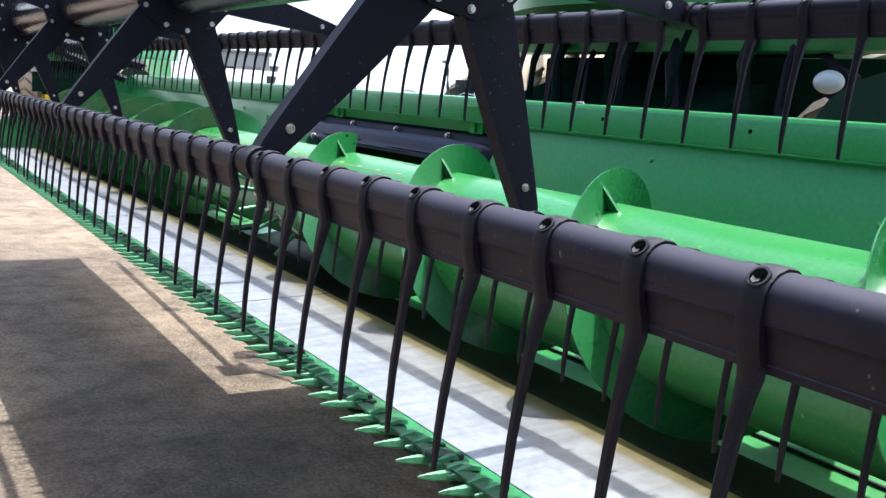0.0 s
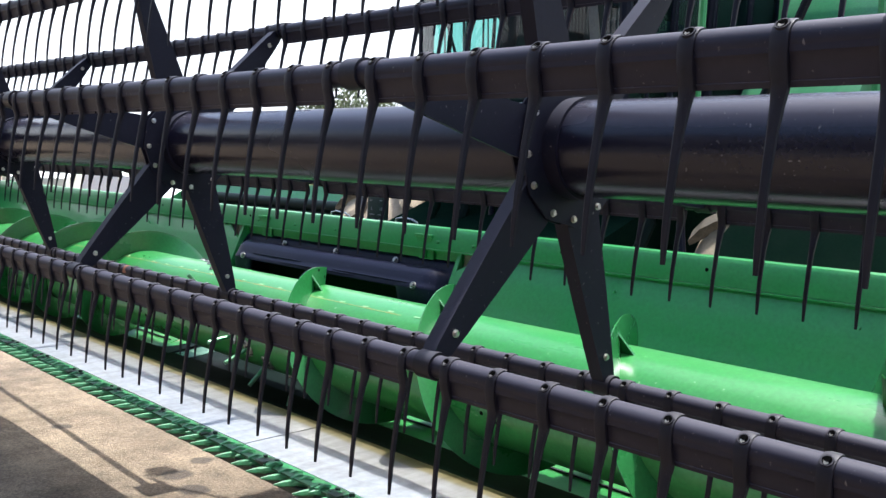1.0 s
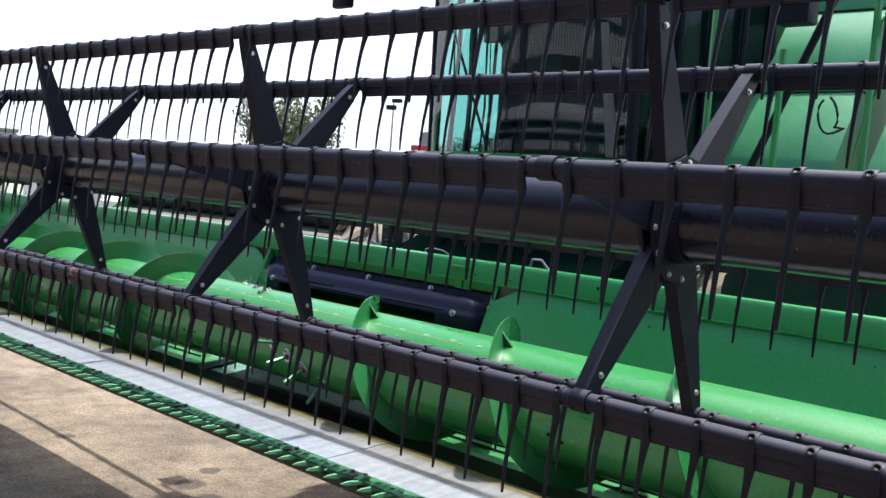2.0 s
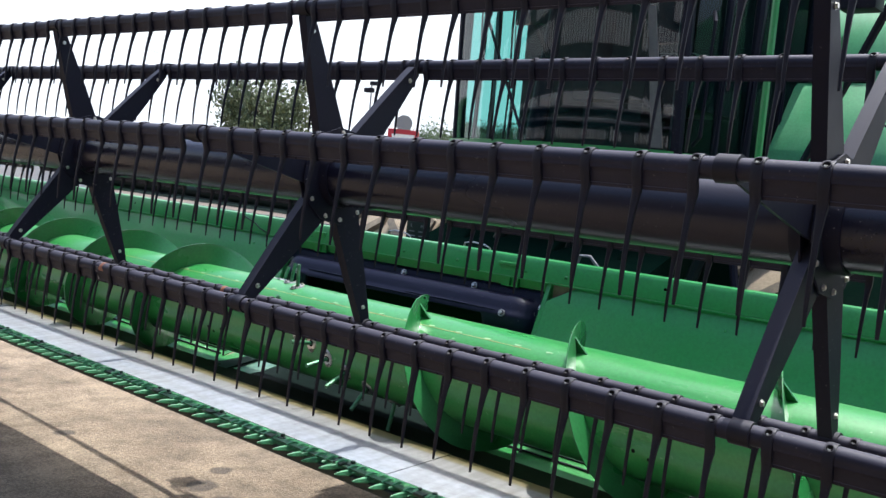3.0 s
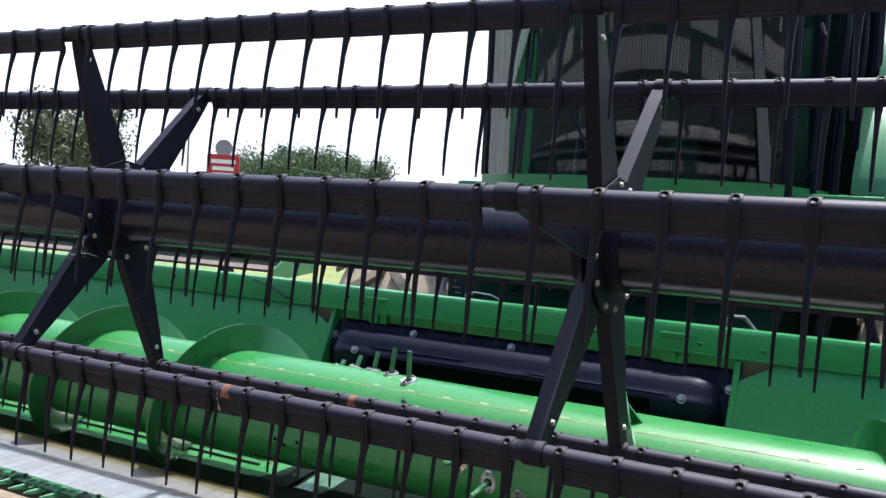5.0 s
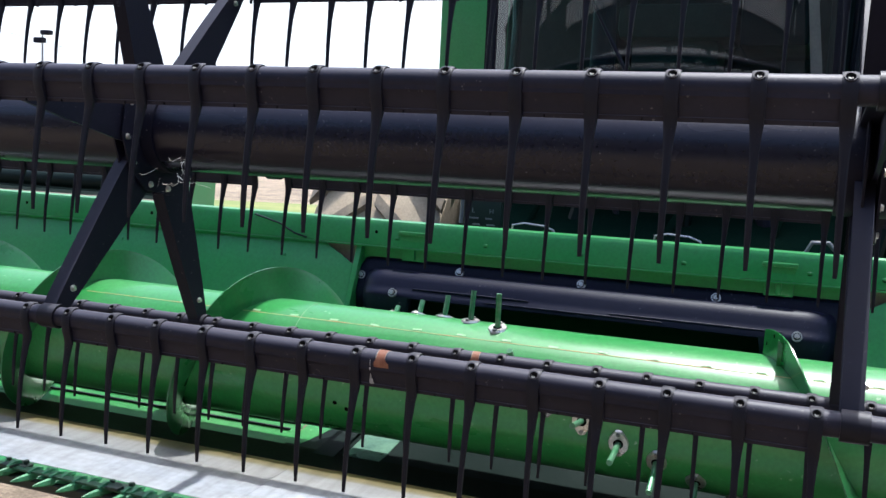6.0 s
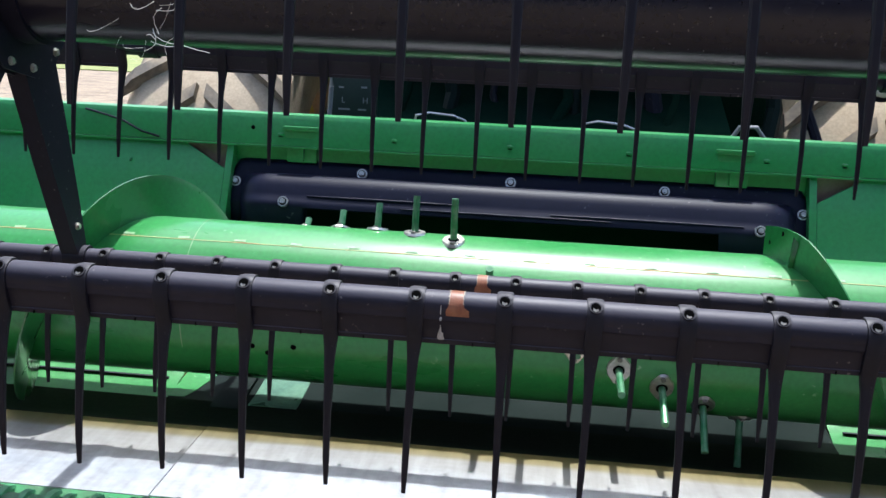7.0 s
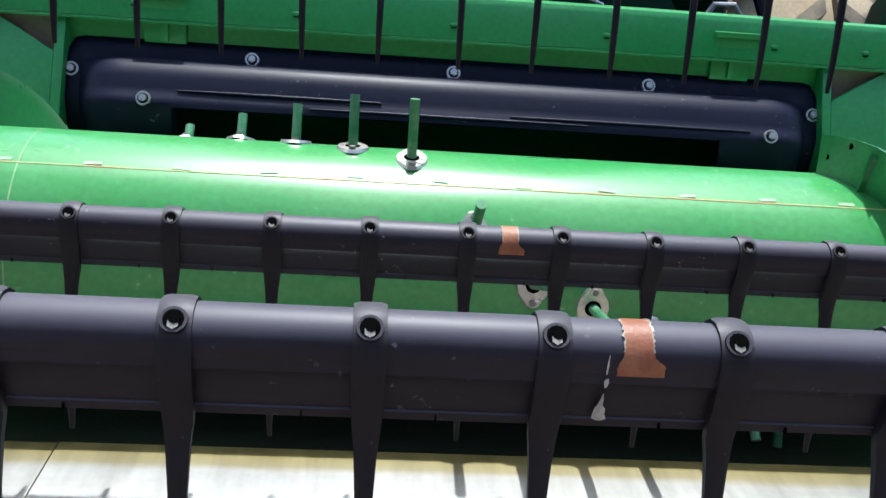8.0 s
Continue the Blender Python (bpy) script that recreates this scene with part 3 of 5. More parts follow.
def build_guards(h):
    meshes = [guard_mesh(True), guard_mesh(False)]
    n = int((X1 - X0) / 0.0762)
    for i in range(n):
        x = X0 + 0.04 + 0.0762 * i
        part("guard", meshes[0], None, h, at=pose(x, 0, 0, 0, 0, random.uniform(-1.5, 1.5)))
        part("knife_section", meshes[1], None, h, at=pose(x + 0.036, 0.004, 0.003, random.uniform(-1, 1), 0, random.uniform(-3, 3)))
    # hold-down clips
    bm = bmesh.new()
    box(bm, (-0.046, 0.384, 0.913), (0.046, 0.414, 0.920), 0, 0.002)
    box(bm, (-0.020, 0.362, 0.916), (0.020, 0.388, 0.925), 0, 0.003)
    rod(bm, (0.03, 0.404, 0.918), (0.03, 0.404, 0.929), 0.008, seg=6)
    rod(bm, (-0.03, 0.404, 0.918), (-0.03, 0.404, 0.926), 0.007, seg=6)
    me = mesh_of("hold_down", bm, worn("dark_green_steel", (0.008, 0.026, 0.014), (0.02, 0.03, 0.02), 0.7, (0.4, 0.6), scale=30), 40)
    x = -3.6
    while x < X1 - 0.06:
        part("hold_down", me, None, h, at=pose(x, 0, 0))
        x += 0.345


def build_cover(h, lo, hi):
    """The moulded black sheet over the feed opening, with its raised roll and bolts."""
    bm = bmesh.new()
    x0, x1 = lo + 0.012, hi - 0.012
    roll = [(1.502, 1.414), (1.490, 1.402), (1.483, 1.389), (1.477, 1.374), (1.462, 1.381), (1.440, 1.383), (1.418, 1.374), (1.402, 1.356), (1.393, 1.336), (1.385, 1.324), (1.379, 1.319), (1.374, 1.311), (1.371, 1.302)]
    flat = [(1.502, 1.414), (1.490, 1.402), (1.483, 1.389), (1.477, 1.374), (1.472, 1.362), (1.466, 1.348), (1.461, 1.337), (1.457, 1.328), (1.454, 1.320), (1.451, 1.313), (1.449, 1.307), (1.447, 1.301), (1.445, 1.295)]
    nx = 90
    rows = []
    for j, (p, q) in enumerate(zip(roll, flat)):
        row = []
        for i in range(nx + 1):
            u = x0 + (x1 - x0) * i / nx
            edge = min(u - x0, x1 - u)
            f = max(0.0, min(1.0, (edge - 0.045) / 0.085))
            f = math.sqrt(1 - (1 - f) ** 2)
            corner = 0.03 * max(0.0, 1 - edge / 0.03) ** 2 * max(0.0, 1 - j / 3)
            row.append(bm.verts.new((u, q[0] + (p[0] - q[0]) * f, q[1] + (p[1] - q[1]) * f - corner)))
        rows.append(row)
    for a, b in zip(rows, rows[1:]):
        for i in range(nx):
            bm.faces.new((a[i], a[i + 1], b[i + 1], b[i]))
    # lower lip: shallow in the middle, deep at both ends
    last = rows[-1]
    low = []
    for i, v in enumerate(last):
        edge = min(v.co.x - x0, x1 - v.co.x)
        d = 0.004 if edge > 0.235 else 0.14
        low.append(bm.verts.new((v.co.x, v.co.y + (0.01 if d < 0.1 else 0.02), v.co.z - d)))
    for i in range(nx):
        bm.faces.new((last[i], last[i + 1], low[i + 1], low[i]))
    cover = part("opening_cover", bm, COVER_BLACK, h, "scuffed black moulded plastic cover", 50)
    m = cover.modifiers.new("thick", "SOLIDIFY")
    m.thickness = 0.004
    for xa, xb, y, z in ((0.2, 0.60, 1.388, 1.332), (0.46, 1.02, 1.3745, 1.314), (0.86, 1.36, 1.380, 1.322)):
        bm = bmesh.new()
        sweep(bm, [(xa + (xb - xa) * k / 8, y, z) for k in range(9)], lambda f: 0.0036 * math.sin(math.pi * (0.08 + 0.84 * f)) ** 0.5, 8)
        part("rib", bm, COVER_BLACK, cover)
    bolts = [(-0.026, 1.469, 1.350), (0.333, 1.479, 1.389), (0.747, 1.479, 1.389), (1.162, 1.479, 1.389), (1.526, 1.469, 1.350), (0.138, 1.371, 1.316), (1.40, 1.371, 1.316)]
    bm = bmesh.new()
    rod(bm, (0, 0, -0.004), (0, 0, 0.004), 0.0145, seg=16)
    rod(bm, (0, 0, 0.0), (0, 0, 0.0046), 0.0105, seg=16, mat=1)
    rod(bm, (0, 0, 0.003), (0, 0, 0.011), 0.0085, 0.0078, seg=6)
    me = mesh_of("cover_bolt", bm, [ZINC, DARK], 30)
    for x, y, z in bolts:
        part("cover_bolt", me, None, cover, "", at=Matrix.Translation((x, y, z)) @ Euler((radians(68), 0, 0)).to_matrix().to_4x4())
    bm = bmesh.new()
    box(bm, (lo, 1.48, 0.95), (hi, 1.56, 0.955))
    for x in (lo, hi):
        box(bm, (x - 0.006, 1.515, 0.93), (x + 0.006, 2.4, 1.40))
    box(bm, (lo, 1.52, 1.40), (hi, 2.4, 1.41))
    part("opening_frame", bm, BLACK, h)


# ---------------------------------------------------------------- auger
def helix_flight(bm, x_start, turns, pitch, start, way, outer, mat=0):
    """A thin helical flight. start: angle in degrees from +y towards +z; it runs towards the front and then down."""
    n = int(turns * 48)
    rings = []
    for i in range(n + 1):
        a = radians(start) + i / n * turns * math.tau
        x = x_start + way * pitch * turns * i / n
        grow = min(1.0, i / 4.0)
        r_out = AUG_R + (outer - AUG_R) * (0.8 + 0.2 * grow)
        c, s = math.cos(a), math.sin(a)
        rings.append([bm.verts.new((x + dx, AUG.y + r * c, AUG.z + r * s)) for r, dx in ((AUG_R - 0.004, -0.003), (r_out, -0.0018), (r_out, 0.0018), (AUG_R - 0.004, 0.003))])
    for a, b in zip(rings, rings[1:]):
        for k in range(4):
            bm.faces.new((a[k], a[(k + 1) % 4], b[(k + 1) % 4], b[k])).material_index = mat
    bm.faces.new(rings[0]), bm.faces.new(rings[-1][::-1])


def gusset(bm, x, angle, size=0.073):
    c, s = math.cos(angle), math.sin(angle)
    t = Vector((0, -s, c)) * 0.003
    p = [Vector((x, AUG.y + c * r, AUG.z + s * r)) for r in (AUG_R - 0.004, AUG_R + size)]
    p.append(Vector((x + size * 0.8, AUG.y + c * (AUG_R - 0.004), AUG.z + s * (AUG_R - 0.004))))
    a = [bm.verts.new(q + t) for q in p]
    b = [bm.verts.new(q - t) for q in p]
    bm.faces.new(a), bm.faces.new(b[::-1])
    for i in range(3):
        bm.faces.new((a[i], a[(i + 1) % 3], b[(i + 1) % 3], b[i]))


def build_auger():
    g = thing("header_auger", "bright green cross auger with helical flighting in the header trough", "auger", at=tuple(AUG))
    back = Matrix.Translation(-AUG)
    bm = bmesh.new()
    rod(bm, (X0 + 0.03, AUG.y, AUG.z), (X1 - 0.03, AUG.y, AUG.z), AUG_R, seg=72)
    bm.transform(back)
    part("auger_tube", bm, AUGER_GREEN, g)
    pitch = 0.674
    bm = bmesh.new()
    helix_flight(bm, 1.328, (X1 - 0.05 - 1.328) / pitch, pitch, 84, 1, 0.262)
    bm.transform(back)
    part("flight", bm, [FLIGHT_GREEN, FLIGHT_RIM], g)
    for deg, r in ((88, 0.212), (97, 0.24)):
        a = radians(deg)
        p = Vector((1.328 + pitch * (deg - 84) / 360, r * math.cos(a), r * math.sin(a)))
        bm = bmesh.new()
        rod(bm, p - Vector((0.0034, 0, 0)), p + Vector((0.0034, 0, 0)), 0.005, seg=10)
        part("flight_hole", bm, DARK, g)
    bm = bmesh.new()
    helix_flight(bm, 0.089, (0.089 - X0 - 0.05) / 0.628, 0.628, 0, -1, 0.277)
    bm.transform(back)
    part("flight", bm, [FLIGHT_GREEN, FLIGHT_RIM], g)
    # gusset plates against the flight
    for i in range(12):
        x = 1.332 + pitch * i / 2 + (0.025 if i % 2 == 0 else 0)
        if x > X1 - 0.2:
            break
        bm = bmesh.new()
        gusset(bm, x + 0.004, radians(98 + 180 * i + (10 if i % 2 == 0 else 0)))
        bm.transform(back)
        part("gusset", bm, FLIGHT_GREEN, g)
    # fingers in a spiral row
    bm = bmesh.new()
    ring = [(x * sx, y * sy) for sx, sy, pts in ((1, 1, ((0.037, 0.0), (0.035, 0.008), (0.014, 0.0235), (0.0, 0.026))), (-1, 1, ((0.014, 0.0235), (0.035, 0.008), (0.037, 0.0))), (-1, -1, ((0.035, 0.008), (0.014, 0.0235), (0.0, 0.026))), (1, -1, ((0.014, 0.0235), (0.035, 0.008)))) for x, y in pts]
    a = [bm.verts.new((x, y, 0.0)) for x, y in ring]
    b = [bm.verts.new((x * 0.92, y * 0.92, 0.005)) for x, y in ring]
    bm.faces.new(b)
    n = len(ring)
    for i in range(n):
        bm.faces.new((a[i], a[(i + 1) % n], b[(i + 1) % n], b[i]))
    for sx in (-1, 1):
        rod(bm, (sx * 0.027, 0, 0.004), (sx * 0.027, 0, 0.010), 0.0055, seg=6, mat=2)
    rod(bm, (0, 0, 0.004), (0, 0, 0.0056), 0.0125, seg=14, mat=1)
    plate = mesh_of("guide_plate", bm, [ZINC, DARK, GRIMY_BOLT], 30)
    bm = bmesh.new()
    rod(bm, (0, 0, -0.02), (0, 0, 0.106), 0.0077, seg=10)
    stick = mesh_of("finger", bm, worn("finger_green", (0.05, 0.22, 0.09), (0.3, 0.36, 0.3), 0.7, (0.3, 0.5), metal=0.4, scale=30), 30)
    turns = {1: 54, 2: 66, 3: 77, 4: 89, 5: 102, 6: 148, 7: 170, 8: 180, 9: 194, 10: 206, 11: 222, 12: 246}
    pivot = Vector((0, -0.035, -0.02))
    for k, deg in turns.items():
        x = 0.647 + 0.0925 * (k - 5)
        a = radians(deg)
        out = Vector((0, math.cos(a), math.sin(a)))
        base = Vector((x, 0, 0)) + out * (AUG_R - 0.001)
        turn = out.to_track_quat("Z", "X").to_matrix().to_4x4()
        part("guide_plate", plate, None, g, "bright zinc guide plate", at=Matrix.Translation(base) @ turn)
        lean = (out * AUG_R - pivot).normalized()
        sink = {1: -0.067, 2: -0.057, 3: -0.042, 4: -0.02, 5: -0.01, 6: -0.011}.get(k, 0.002)
        part("finger", stick, None, g, at=Matrix.Translation(base + lean * sink) @ lean.to_track_quat("Z", "X").to_matrix().to_4x4())
    bm = bmesh.new()
    rod(bm, (0, 0, -0.002), (0, 0, 0.0012), 0.0065, seg=12)
    hole = mesh_of("tube_hole", bm, DARK)
    for x, deg in ((0.232, 198), (0.266, 203), (0.324, 196.6), (2.35, 197), (2.4, 202)):
        out = Vector((0, math.cos(radians(deg)), math.sin(radians(deg))))
        part("tube_hole", hole, None, g, at=Matrix.Translation(Vector((x, 0, 0)) + out * AUG_R) @ out.to_track_quat("Z", "X").to_matrix().to_4x4())
    bm = bmesh.new()
    for k in range(72):
        a, b = radians(60 + 2 * k), radians(62.2 + 2 * k)
        q = [bm.verts.new((x, math.cos(t) * (AUG_R + 0.0007), math.sin(t) * (AUG_R + 0.0007))) for x, t in ((0.072, a), (0.0745, a), (0.0745, b), (0.072, b))]
        bm.faces.new(q)
    part("ring_seam", bm, worn("ring_weld", (0.16, 0.36, 0.16), (0.3, 0.34, 0.2), 0.7, (0.5, 0.7), scale=30), g)
    # chalky line and weld dabs along the tube
    bm = bmesh.new()
    obox(bm, Matrix(), (0.007, 0.026, 0.0012), 0, 0.0005)
    dab = mesh_of("weld_dab", bm, worn("pale_weld", (0.3, 0.5, 0.28), (0.16, 0.4, 0.14), 0.8, (0.5, 0.7), scale=80))
    for i in range(-3, 16):
        a = radians(120 + random.uniform(-0.6, 0.6))
        out = Vector((0, math.cos(a), math.sin(a)))
        part("weld_dab", dab, None, g, at=Matrix.Translation(out * (AUG_R + 0.0008) + Vector((0.05 + 0.128 * i, 0, 0))) @ out.to_track_quat("Z", "X").to_matrix().to_4x4() @ pose(0, 0, 0, 0, 0, random.uniform(-5, 5)))
    bm = bmesh.new()
    a = radians(122)
    p = Vector((0.6, math.cos(a) * (AUG_R + 0.0004), math.sin(a) * (AUG_R + 0.0004)))
    obox(bm, Matrix.Translation(p) @ Vector((0, math.cos(a), math.sin(a))).to_track_quat("Z", "X").to_matrix().to_4x4(), (0.0026, 2.6, 0.0004))
    part("seam", bm, worn("seam_rust", (0.3, 0.38, 0.14), (0.5, 0.22, 0.09), 1.0, (0.6, 0.8), scale=9), g)


# ---------------------------------------------------------------- reel
def tine_mesh():
    """One moulded tine with its saddle over the bat tube; the origin is the bolt hole."""
    bm = bmesh.new()
    ty, tz = TUBE_OFF
    r = 0.0212
    line = []
    for d in (44, 70, 95, 120, 145, 170):
        line.append((ty + r * math.cos(radians(d)), tz + r * math.sin(radians(d)), 0.0098, 0.0034))
    line += [(-0.0074, -0.022, 0.0098, 0.006), (-0.0050, -0.036, 0.0096, 0.009), (0.0, -0.052, 0.0092, 0.010), (0.0008, -0.062, 0.0086, 0.009), (-0.0025, -0.076, 0.0070, 0.008), (-0.0085, -0.105, 0.0054, 0.0066), (-0.0138, -0.14, 0.0048, 0.006), (-0.018, -0.175, 0.0044, 0.0056), (-0.0206, -0.21, 0.0040, 0.0052), (-0.0216, -0.245, 0.0026, 0.0036)]
    prev = None
    for i, (y, z, w, t) in enumerate(line):
        a, b = line[max(i - 1, 0)], line[min(i + 1, len(line) - 1)]
        d = Vector((b[0] - a[0], b[1] - a[1])).normalized()
        n = Vector((d.y, -d.x)) * (t / 2)      # towards the front
        ring = [bm.verts.new((sx * w, y + sn * n.x, z + sn * n.y)) for sx, sn in ((-1, -1), (1, -1), (1, 0.4), (0.6, 1), (-0.6, 1), (-1, 0.4))]
        if prev:
            for k in range(6):
                bm.faces.new((prev[k], prev[(k + 1) % 6], ring[(k + 1) % 6], ring[k]))
        else:
            bm.faces.new(ring)
        prev = ring
    bm.faces.new(prev[::-1])
    # bolt socket: a dark hole with a pale bolt in it
    n = Vector((0, -0.722, 0.692))
    p = Vector((0, ty, tz)) + n * (r + 0.0012)
    rod(bm, p - n * 0.004, p + n * 0.0012, 0.0088, 0.0078, seg=14)
    rod(bm, p - n * 0.004, p + n * 0.0016, 0.0060, seg=12, mat=1)
    low = Vector((0, -0.692, -0.722))
    q = p + low * 0.0028
    rod(bm, q - n * 0.004, q + n * 0.0021, 0.0038, 0.0034, seg=6, mat=2)
    q = p - low * 0.0006 + Vector((0.0006, 0, 0))
    rod(bm, q - n * 0.004, q + n * 0.0026, 0.0040, 0.0036, seg=8, mat=1)
    return mesh_of("tine", bm, [PLASTIC, DARK, GRIMY_BOLT], 40)


def bat_tube(x0, x1):
    """The bat's tube; the origin lies on the line of bolt holes."""
    bm = bmesh.new()
    ty, tz = TUBE_OFF
    rod(bm, (x0, ty, tz), (x1, ty, tz), 0.0195, seg=28)
    return bm


def bat_plates(bat, x0, x1, gaps):
    """The moulded plates that hang in front of the tube between the spiders."""
    edges = [x0] + gaps + [x1]
    for a, b in zip(edges, edges[1:]):
        a, b = a + (0.05 if a != x0 else 0), b - (0.05 if b != x1 else 0)
        bm = bmesh.new()
        sheet(bm, [(-0.0048, -0.014), (-0.0046, -0.0255), (-0.0004, -0.030), (0.0022, -0.042), (0.0056, -0.0520), (0.0044, -0.0530), (0.0066, -0.0590)], a, b, -0.003)
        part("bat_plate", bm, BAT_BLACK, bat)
    bm = bmesh.new()
    box(bm, (-0.0004, 0.0030, -0.0588), (0.0004, 0.0061, -0.0545))
    slit = mesh_of("plate_joint", bm, DARK)
    for i in range(-3, 22):
        x = S * i + (0.016 if i % 2 else -0.012)
        if min(abs(x - g) for g in gaps) > 0.07:
            part("plate_joint", slit, None, bat, at=pose(x, 0, 0))


def build_reel():
    reel = thing("harvester_reel", "black pick-up reel with six tine bats over the header", "reel", at=tuple(HUB))
    home = Matrix.Translation(-HUB)
    x0, x1 = X0 + 0.12, X1 - 0.12
    bm = bmesh.new()
    rod(bm, (x0, HUB.y, HUB.z), (x1, HUB.y, HUB.z), 0.09, seg=64)
    bm.transform(home)
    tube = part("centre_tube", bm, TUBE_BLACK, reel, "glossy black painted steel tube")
    tine = tine_mesh()
    count = int((x1 - x0) / S)
    first = math.ceil((x0 - S / 2) / S)
    rest = bmesh.new()
    for name, (hy, hz) in HOLES.items():
        at = Vector((0, hy, hz)) - HUB
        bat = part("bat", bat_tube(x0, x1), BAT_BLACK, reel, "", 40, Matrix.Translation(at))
        bat_plates(bat, x0, x1, [s for s in SPIDERS if x0 < s < x1])
        for i in range(first, first + count):
            x = S / 2 + S * i
            bend = pose(x + random.uniform(-0.001, 0.001), 0, 0, random.uniform(-1.2, 1.2), random.uniform(-1.0, 1.0), 0)
            if -1.15 < x < 4.25:
                part("tine", tine, None, bat, at=bend)
            else:
                rest.from_mesh(tine)
                n = len(tine.vertices)
                rest.verts.ensure_lookup_table()
                bmesh.ops.transform(rest, matrix=Matrix.Translation(at) @ bend, verts=rest.verts[-n:])
    far = part("far_tines", rest, [PLASTIC, DARK, GRIMY_BOLT], reel)
    far["kind"] = "stuff"
    for s in SPIDERS:
        build_spider(reel, s)


def arm_mesh(v, low=-0.022):
    """A tapered, folded arm from the hub to a bat, along v in the (y, z) plane."""
    bm = bmesh.new()
    n = v.length
    d = v / n
    side = Vector((0, -d.z, d.y))
    prof = [(0.085, 0.050), (0.16, 0.047), (0.30, 0.036), (0.42, 0.025), (n - 0.03, 0.019), (n - 0.008, 0.014)]
    rows = []
    for a, w in prof:
        rows.append([d * a + side * (w * k) + Vector((x, 0, 0)) for k, x in ((-1, -0.022), (-1, 0.010), (1, 0.010), (1, low))])
    t = 0.004
    outer = [[bm.verts.new(p) for p in r] for r in rows]
    inner = []
    for (a, w), r in zip(prof, rows):
        w2 = w - t
        inner.append([bm.verts.new(d * a + side * (w2 * k) + Vector((x, 0, 0))) for k, x in ((-1, -0.022), (-1, 0.010 - t), (1, 0.010 - t), (1, low))])
    for i in range(len(rows) - 1):
        for k in range(3):
            bm.faces.new((outer[i][k], outer[i][k + 1], outer[i + 1][k + 1], outer[i + 1][k]))
            bm.faces.new((inner[i][k], inner[i][k + 1], inner[i + 1][k + 1], inner[i + 1][k]))
        for k in (0, 3):
            bm.faces.new((outer[i][k], outer[i + 1][k], inner[i + 1][k], inner[i][k]))
    for i in (0, len(rows) - 1):
        for k in range(3):
            bm.faces.new((outer[i][k], outer[i][k + 1], inner[i][k + 1], inner[i][k]))
    return bm


ARMS, BOLT = {}, []


def build_spider(reel, s):
    hub_bm = bmesh.new()
    # ring plates round the tube
    n = 6
    dirs = [(Vector((0, hy, hz)) + Vector((0, *TUBE_OFF)) - HUB) for hy, hz in HOLES.values()]
    for x, t, r in ((-0.011, 0.004, 0.15), (0.014, 0.004, 0.15)):
        ring = []
        for v in dirs:
            a = math.atan2(v.z, v.y)
            for da in (-13, 13):
                ring.append((r * math.cos(a + radians(da)), r * math.sin(a + radians(da))))
        ring.sort(key=lambda p: math.atan2(p[1], p[0]))
        prism(hub_bm, ring, x, x + t)
    rod(hub_bm, (-0.05, 0, 0), (0.05, 0, 0), 0.096, seg=48)
    spider = part("spider", hub_bm, BLACK, reel, "black steel spider with folded arms", 35, pose(s, 0, 0))
    if not BOLT:
        bm = bmesh.new()
        rod(bm, (0.0, 0, 0), (0.006, 0, 0), 0.0054, seg=6)
        rod(bm, (0.0, 0, 0), (0.002, 0, 0), 0.0072, seg=12)
        BOLT.append(mesh_of("spider_bolt", bm, ZINC, 30))
    for (name, hole), v in zip(HOLES.items(), dirs):
        if name not in ARMS:
            bm = bmesh.new()
            end = v
            rod(bm, end + Vector((-0.02, 0, 0)), end + Vector((0.02, 0, 0)), 0.0245, seg=24)
            ARMS[name] = (mesh_of("arm", arm_mesh(v, 0.002 if name == "front_mid" else -0.022), BLACK, 35), mesh_of("bearing", bm, PLASTIC, 35))
        part("arm", ARMS[name][0], None, spider)
        part("bearing", ARMS[name][1], None, spider)
        d = v.normalized()
        side = Vector((0, -d.z, d.y))
        for a, k in ((0.128, -0.038), (0.128, 0.038), (v.length - 0.068, 0.0)):
            p = d * a + side * k
            part("spider_bolt", BOLT[0], None, spider, "bright zinc bolt", at=Matrix.Translation(p + Vector((0.018 if a < 0.2 else 0.010, 0, 0))))


def build_reel_arms():
    for x, way in ((X0 + 0.06, 1), (X1 - 0.06, -1)):
        a = thing("reel_arm", "black reel lift arm at the end of the header", "reel arm", "reel arms", (x, 1.5, 1.5))
        bm = bmesh.new()
        rod(bm, (0, 0.05, 0.12), (0, HUB.y - 1.5, HUB.z - 1.5 + 0.06), 0.045, seg=10)
        rod(bm, (-0.05, HUB.y - 1.5, HUB.z - 1.5), (0.06 * way, HUB.y - 1.5, HUB.z - 1.5), 0.12, seg=24)
        part("arm", bm, BLACK, a)
        bm = bmesh.new()
        rod(bm, (0.05 * way, -0.1, 0.0), (0.05 * way, -0.75, 0.24), 0.03, seg=10)
        part("lift_cylinder", bm, BLACK, a)
        bm = bmesh.new()
        rod(bm, (0.0, HUB.y - 1.5, HUB.z - 1.5), (-0.02 * way, HUB.y - 1.5, HUB.z - 1.5), 0.42, seg=40)
        part("end_disc", bm, BLACK, a)


